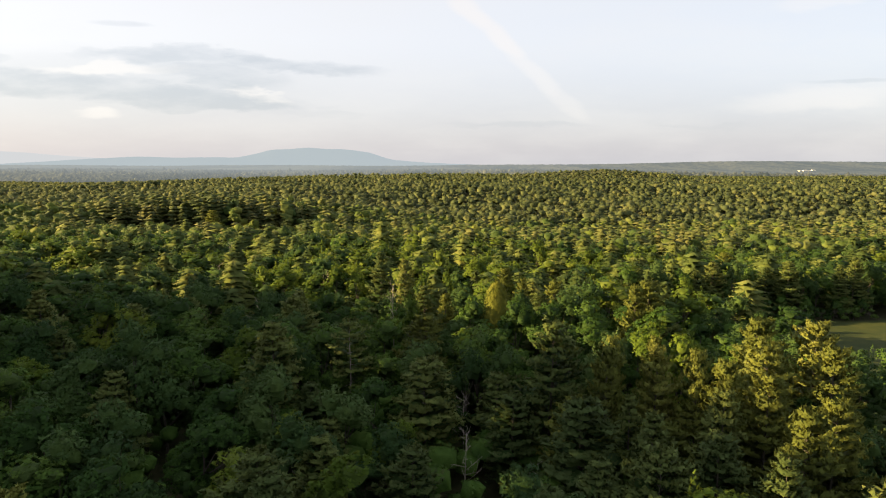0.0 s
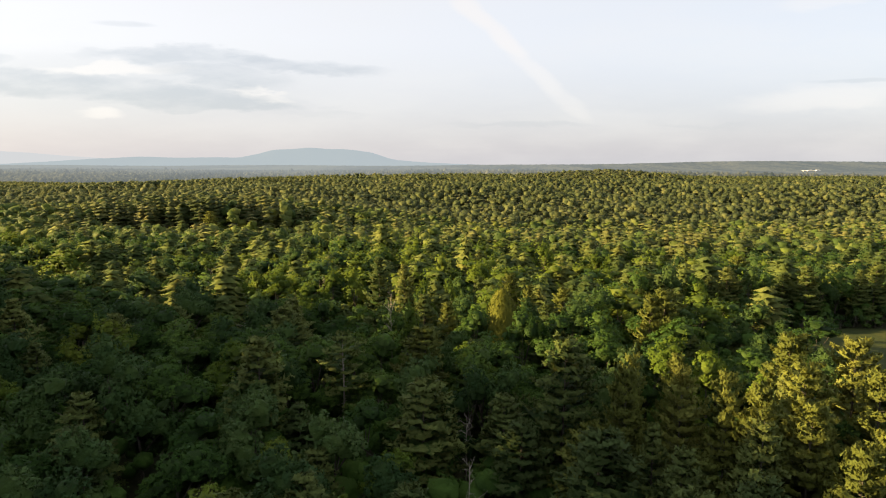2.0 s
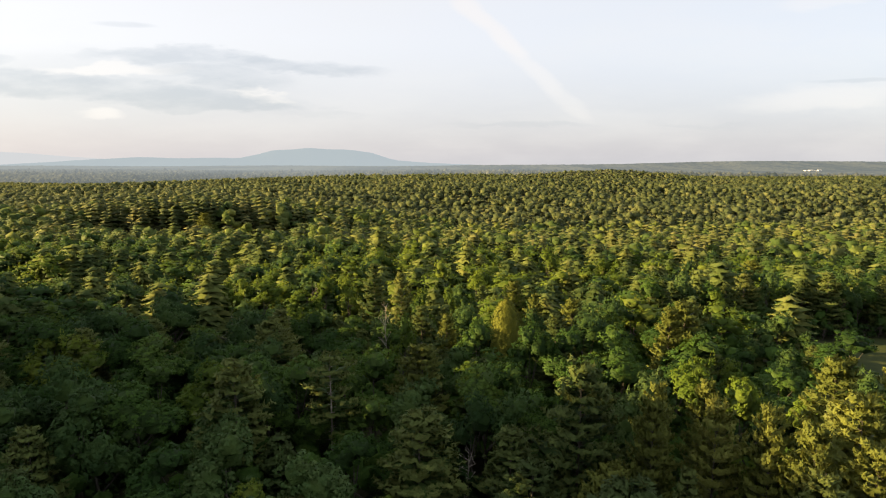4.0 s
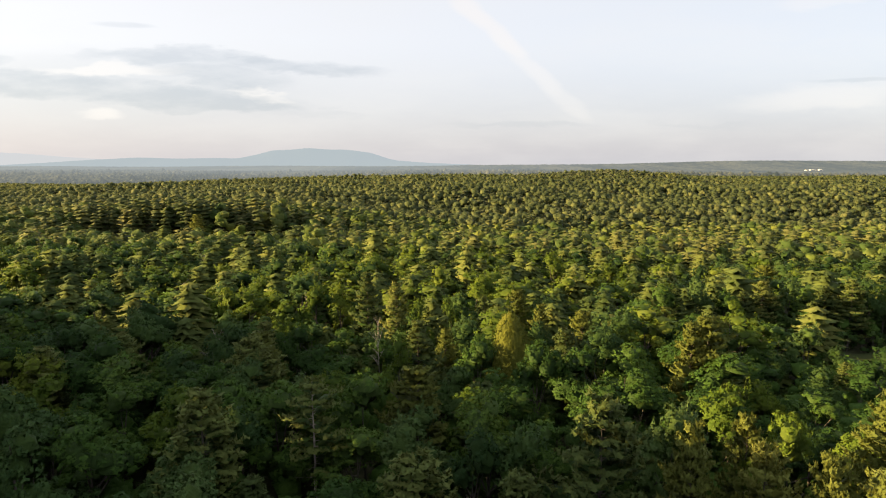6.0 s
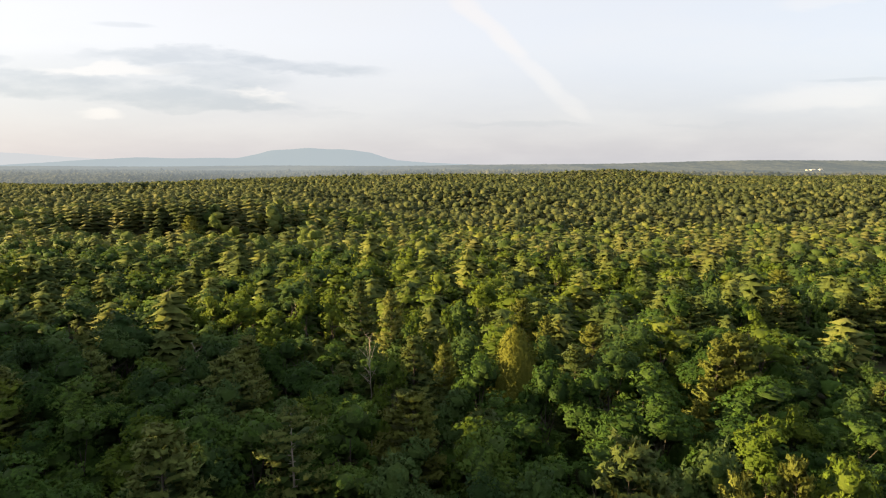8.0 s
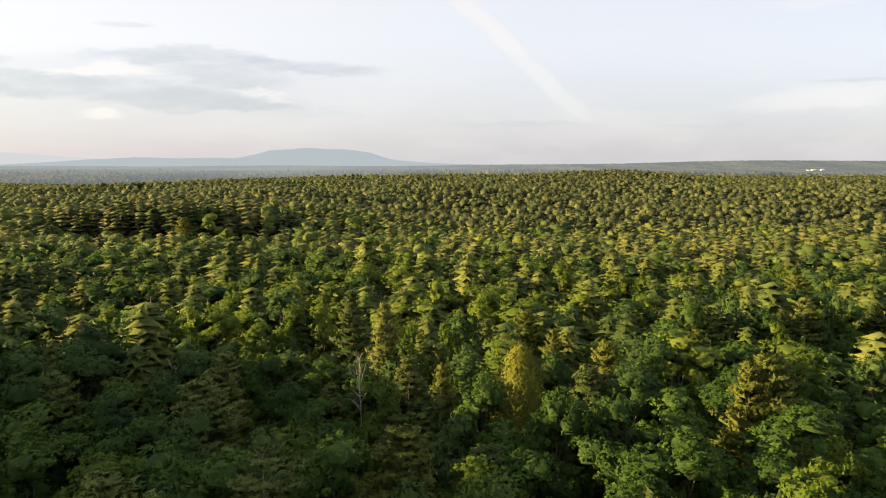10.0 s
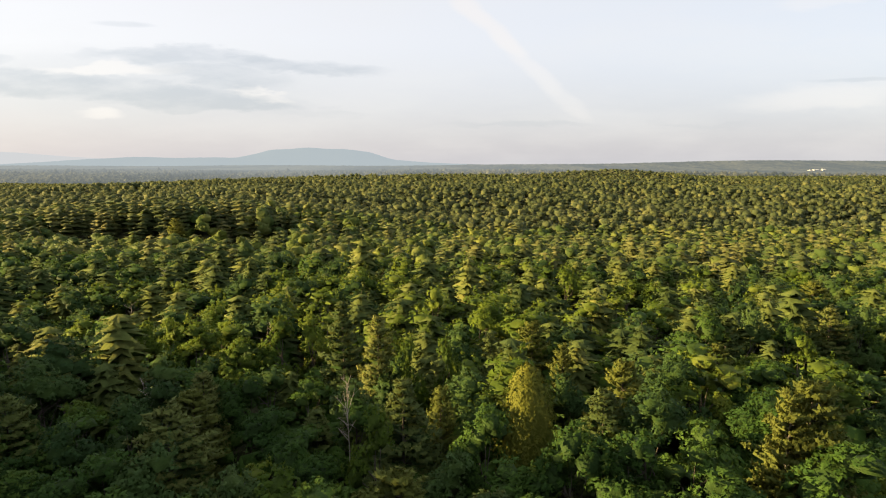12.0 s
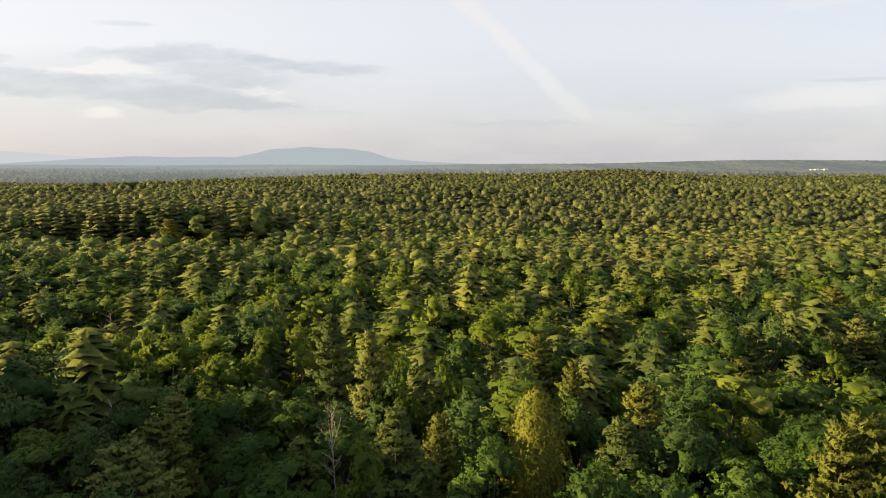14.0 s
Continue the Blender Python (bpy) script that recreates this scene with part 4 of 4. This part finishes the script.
def with_stem(pair, high):
    """Crown and trunk of a shape in one set of arrays: leaf 0, shade-coloured core 1, bark 2."""
    v, f, s, n = pair[1].arrays()
    stem = Soup()
    stem.stick((0, 0, 0), (0, 0, high), 0.24, 0.10, 4)
    w, g, _, o = stem.arrays()
    return np.concatenate([v, w]), np.concatenate([f, g + len(v)]), np.concatenate([s, np.full(len(g), 2)]), np.concatenate([n, o])


def only_crown(pair):
    return pair[1].arrays()


def knob(seed, high, point):
    """A tree at the edge of sight: a small uneven crown."""
    rng = np.random.default_rng(seed)
    v, f = HEART
    up = v[:, 2]
    r = 4.3 * (1 + rng.normal(0, 0.15, len(v))) * np.where(up > 0, 1 - point * up, 1.0)
    v = np.stack([v[:, 0] * r, v[:, 1] * r, high * (0.55 + 0.45 * up) + rng.normal(0, 0.4, len(v))], 1)
    s = Soup()
    s.put(v, f)
    return s.arrays()


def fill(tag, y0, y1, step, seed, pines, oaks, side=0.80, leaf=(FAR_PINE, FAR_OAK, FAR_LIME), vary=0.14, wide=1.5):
    spots = scatter(y0, y1, step, seed, side)
    if taken:
        far = np.array([t for t in taken if t[1] > y0 - 10] or [(0, -999, 0)])
        gap = ((spots[:, None, :] - far[None, :, :2]) ** 2).sum(2) > (0.7 * far[None, :, 2] + 2.4) ** 2
        spots = spots[gap.all(1)]
    rng = np.random.default_rng(seed + 1)
    z = ground_z(spots[:, 0], spots[:, 1]) - 0.2
    at = np.column_stack([spots, z])
    dice, share = rng.random(len(at)), pine_share(spots[:, 0], spots[:, 1])
    pine, lime = dice < share, dice > 1 - 0.30 * (1 - share)
    oak = ~pine & ~lime
    grow = rng.normal(1, vary, len(at)).clip(0.5, 1 + 2.2 * vary)
    grow = grow * (1 + 0.25 * bump(spots[:, 0], spots[:, 1], -165, 458, 80, 24))
    low = 1 - 0.22 * bump(spots[:, 0], spots[:, 1], -175, 380, 85, 50)
    grow = grow * low * np.where(pine, 1.06, 0.98)
    sizes = np.column_stack([(0.35 + 0.65 * grow) * wide, grow])
    crowd(tag + "_pines", pines, [leaf[0], CORE_SHADE, BARK], at[pine], sizes[pine] * np.array([1.05, 0.88]), "dense stand of green pines further off", seed + 2)
    crowd(tag + "_broadleaf_trees", oaks, [leaf[1], CORE_SHADE, BARK], at[oak], sizes[oak] * np.array([1.02, 1.06]), "dense broad-leaved woods further off", seed + 3)
    crowd(tag + "_maples", oaks, [leaf[2], CORE_SHADE, BARK], at[lime], sizes[lime] * np.array([0.98, 1.06]), "bright yellow-green maples further off", seed + 4)


FORMS = (0.55, 0.42, 0.65, 0.5, 0.38, 0.6)
fill("middle", NEAR_END, 400, 9.0, 36, [only_crown(tier_shape(210 + i, 20, 4.4, 9, 6, 16, 1.1, 0.10, FORMS[i])) for i in range(6)],
     [only_crown(lump_shape(220 + i, 16, 4.3, 7, 130, 0.85)) for i in range(6)])
fill("far", 400, 560, 9.3, 41, [only_crown(tier_shape(130 + i, 20, 4.4, 7, 5, 6, 1.4, 0.12, FORMS[i])) for i in range(6)],
     [only_crown(lump_shape(140 + i, 16, 4.3, 5, 50, 1.1)) for i in range(6)])
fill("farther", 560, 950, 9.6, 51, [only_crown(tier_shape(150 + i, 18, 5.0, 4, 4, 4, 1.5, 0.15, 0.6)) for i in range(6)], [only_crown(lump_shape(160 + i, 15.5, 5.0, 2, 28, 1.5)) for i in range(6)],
     0.78, (HAZE_TINT_PINE, HAZE_TINT_OAK, HAZE_TINT_OAK), 0.11, 1.34)
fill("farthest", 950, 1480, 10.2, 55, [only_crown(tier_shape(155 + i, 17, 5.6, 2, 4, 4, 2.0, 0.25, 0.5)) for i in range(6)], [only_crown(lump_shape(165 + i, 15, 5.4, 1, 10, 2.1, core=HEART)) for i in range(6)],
     0.77, (HAZE_TINT_PINE, HAZE_TINT_OAK, HAZE_TINT_OAK), 0.09, 1.34)


# the wood goes on under and behind the way
def wood_behind():
    spots = scatter(-70, 40, 9.2, 67, 0.0, 70.0)
    rng = np.random.default_rng(68)
    z = ground_z(spots[:, 0], spots[:, 1]) - 0.2
    grow = rng.normal(1, 0.12, len(spots)).clip(0.7, 1.2)
    crowd("woods_behind", [with_stem(oak_shape(180 + i, 16, 4.2, 9, 5, 6, 0.72), 9) for i in range(4)], [FAR_OAK, CORE_SHADE, BARK],
          np.column_stack([spots, z]), np.column_stack([grow * 1.3, grow]), "dense broad-leaved woods under the way", 69)


wood_behind()


# low growth between the near stems
def undergrowth():
    spots = scatter(42, 215, 6.2, 63, 0.76, 6.0)
    rng = np.random.default_rng(64)
    z = ground_z(spots[:, 0], spots[:, 1]) - 0.2
    grow = rng.uniform(0.55, 0.95, len(spots))
    crowd("undergrowth", [only_crown(lump_shape(175 + i, 10, 4.0, 2, 60, 0.62)) for i in range(4)], [OAK_LEAF, CORE_SHADE], np.column_stack([spots, z]),
          np.column_stack([grow * 1.15, grow]), "dark green young growth under the trees", 65)


undergrowth()


# an unseen wooded rise added beside the way to shade the near wood
def shade_caster():
    rng = np.random.default_rng(61)
    spots = np.stack([rng.uniform(-320, -66, 1500), rng.uniform(-100, 190, 1500)], 1)
    spots = spots[(-0.77 * np.maximum(spots[:, 1], 0) - 20 > spots[:, 0])]
    z = ground_z(spots[:, 0], spots[:, 1]) - 0.2
    grow = rng.normal(1, 0.1, len(spots))
    crowd("knoll_trees", [knob(170, 20, 0.4), knob(171, 17, 0.1), knob(172, 17, 0.1)], [FAR_PINE], np.column_stack([spots, z]), np.column_stack([grow, grow]),
          "dense woods on an unseen rise added to cast shade", 62)


shade_caster()


# ---- distance ----
def far_sheet(name, y0, y1, n, lift, mat, rough, side0, side1):
    rows = np.geomspace(y0, y1, n)
    rng = np.random.default_rng(71)
    cols = np.linspace(side0, side1, 420)
    vs = []
    for r in rows:
        x = cols * r
        z = ground_z(x, np.full_like(x, r)) + lift + rng.normal(0, rough, len(x)) + 2.5 * np.sin(x * 0.004 + r * 0.003) + 2.0 * np.sin(r * 0.011)
        vs.append(np.stack([x, np.full_like(x, r), z], 1))
    vs[0][:, 2] -= lift + 6
    w = len(cols)
    i = (np.arange(n - 1)[:, None] * w + np.arange(w - 1)[None]).ravel()
    f = np.concatenate([np.stack([i, i + 1, i + w + 1], 1), np.stack([i, i + w + 1, i + w], 1)])
    return tagged(new(name, fast_mesh(name, np.concatenate(vs), f, [mat])), "hazy wooded plain in the distance", "backdrop", kind="structure")


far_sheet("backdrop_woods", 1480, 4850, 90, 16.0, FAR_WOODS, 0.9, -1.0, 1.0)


def far_trees():
    rng = np.random.default_rng(75)
    spots = scatter(1480, 2350, 17.0, 76, 0.76)
    x, y = spots[:, 0], spots[:, 1]
    z = ground_z(x, y) + 2.5 * np.sin(x * 0.004 + y * 0.003) + 2.0 * np.sin(y * 0.011) - 1.0
    grow = rng.normal(1, 0.18, len(spots)).clip(0.6, 1.5)
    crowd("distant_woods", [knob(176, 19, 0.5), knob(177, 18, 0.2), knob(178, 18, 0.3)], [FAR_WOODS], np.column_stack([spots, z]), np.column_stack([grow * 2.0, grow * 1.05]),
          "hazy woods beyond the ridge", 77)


far_trees()


def hill(name, dist, deep, outline, mat, label):
    """A far hill: its crest height is given at shares of the distance to the side."""
    xs = np.linspace(outline[0][0], outline[-1][0], 240)
    rng = np.random.default_rng(81)
    crest = np.interp(xs, [p[0] for p in outline], [p[1] for p in outline])
    crest = np.convolve(np.pad(crest, 2, "edge"), np.ones(5) / 5, "valid") + rng.normal(0, 0.6, 240)
    vs, rows = [], 9
    for k in range(rows):
        s = k / (rows - 1)
        y = dist - deep * (1 - s)
        z = 6 + (crest - 6) * math.sin(s * math.pi / 2) ** 1.3
        vs.append(np.stack([xs * y, np.full_like(xs, y), z], 1))
    i = (np.arange(rows - 1)[:, None] * 240 + np.arange(239)[None]).ravel()
    f = np.concatenate([np.stack([i, i + 1, i + 241], 1), np.stack([i, i + 241, i + 240], 1)])
    return tagged(new(name, fast_mesh(name, np.concatenate(vs), f, [mat], smooth=True)), label, "mountain", kind="structure")



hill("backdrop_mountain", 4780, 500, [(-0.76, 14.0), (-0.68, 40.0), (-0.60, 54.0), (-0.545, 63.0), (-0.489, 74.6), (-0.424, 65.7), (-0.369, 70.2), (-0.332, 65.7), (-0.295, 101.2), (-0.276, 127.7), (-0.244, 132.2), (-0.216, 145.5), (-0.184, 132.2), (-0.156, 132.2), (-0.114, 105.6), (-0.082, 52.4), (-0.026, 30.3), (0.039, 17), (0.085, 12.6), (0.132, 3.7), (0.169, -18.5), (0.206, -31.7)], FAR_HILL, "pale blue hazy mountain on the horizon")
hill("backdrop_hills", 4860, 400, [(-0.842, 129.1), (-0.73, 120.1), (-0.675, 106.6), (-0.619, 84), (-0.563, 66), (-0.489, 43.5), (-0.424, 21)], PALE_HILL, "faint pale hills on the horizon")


def white_building():
    """A low white building far off at the foot of the ridge: a long shed with two smaller roofs."""
    root = tagged(new("white_building"), "low white building complex among distant woods", "building")
    x, y = 1790.0, 3000.0
    z = -3.0
    root.matrix_basis = pose(x, y, z)

    def shed(dx, dy, long, deep, high, ridge):
        v = [(dx - long / 2, dy - deep / 2, 0), (dx + long / 2, dy - deep / 2, 0), (dx + long / 2, dy + deep / 2, 0), (dx - long / 2, dy + deep / 2, 0)]
        v += [(a, b, high) for a, b, _ in v]
        walls = mesh_from("shed_wall", v, [(0, 1, 5, 4), (1, 2, 6, 5), (2, 3, 7, 6), (3, 0, 4, 7)], [WHITE])
        part("wall", walls, root)
        e = 0.6
        r = [(dx - long / 2 - e, dy - deep / 2 - e, high), (dx + long / 2 + e, dy - deep / 2 - e, high), (dx + long / 2 + e, dy + deep / 2 + e, high),
             (dx - long / 2 - e, dy + deep / 2 + e, high), (dx - long / 2 - e, dy, high + ridge), (dx + long / 2 + e, dy, high + ridge)]
        part("roof", mesh_from("shed_roof", r, [(0, 1, 5, 4), (2, 3, 4, 5), (1, 2, 5), (3, 0, 4), (0, 3, 2, 1)], [ROOF]), root)

    shed(0, 0, 80, 20, 2.4, 1.0)
    shed(-18, -14, 20, 14, 3.8, 2.2)
    shed(22, -12, 13, 12, 4.4, 2.4)


white_building()
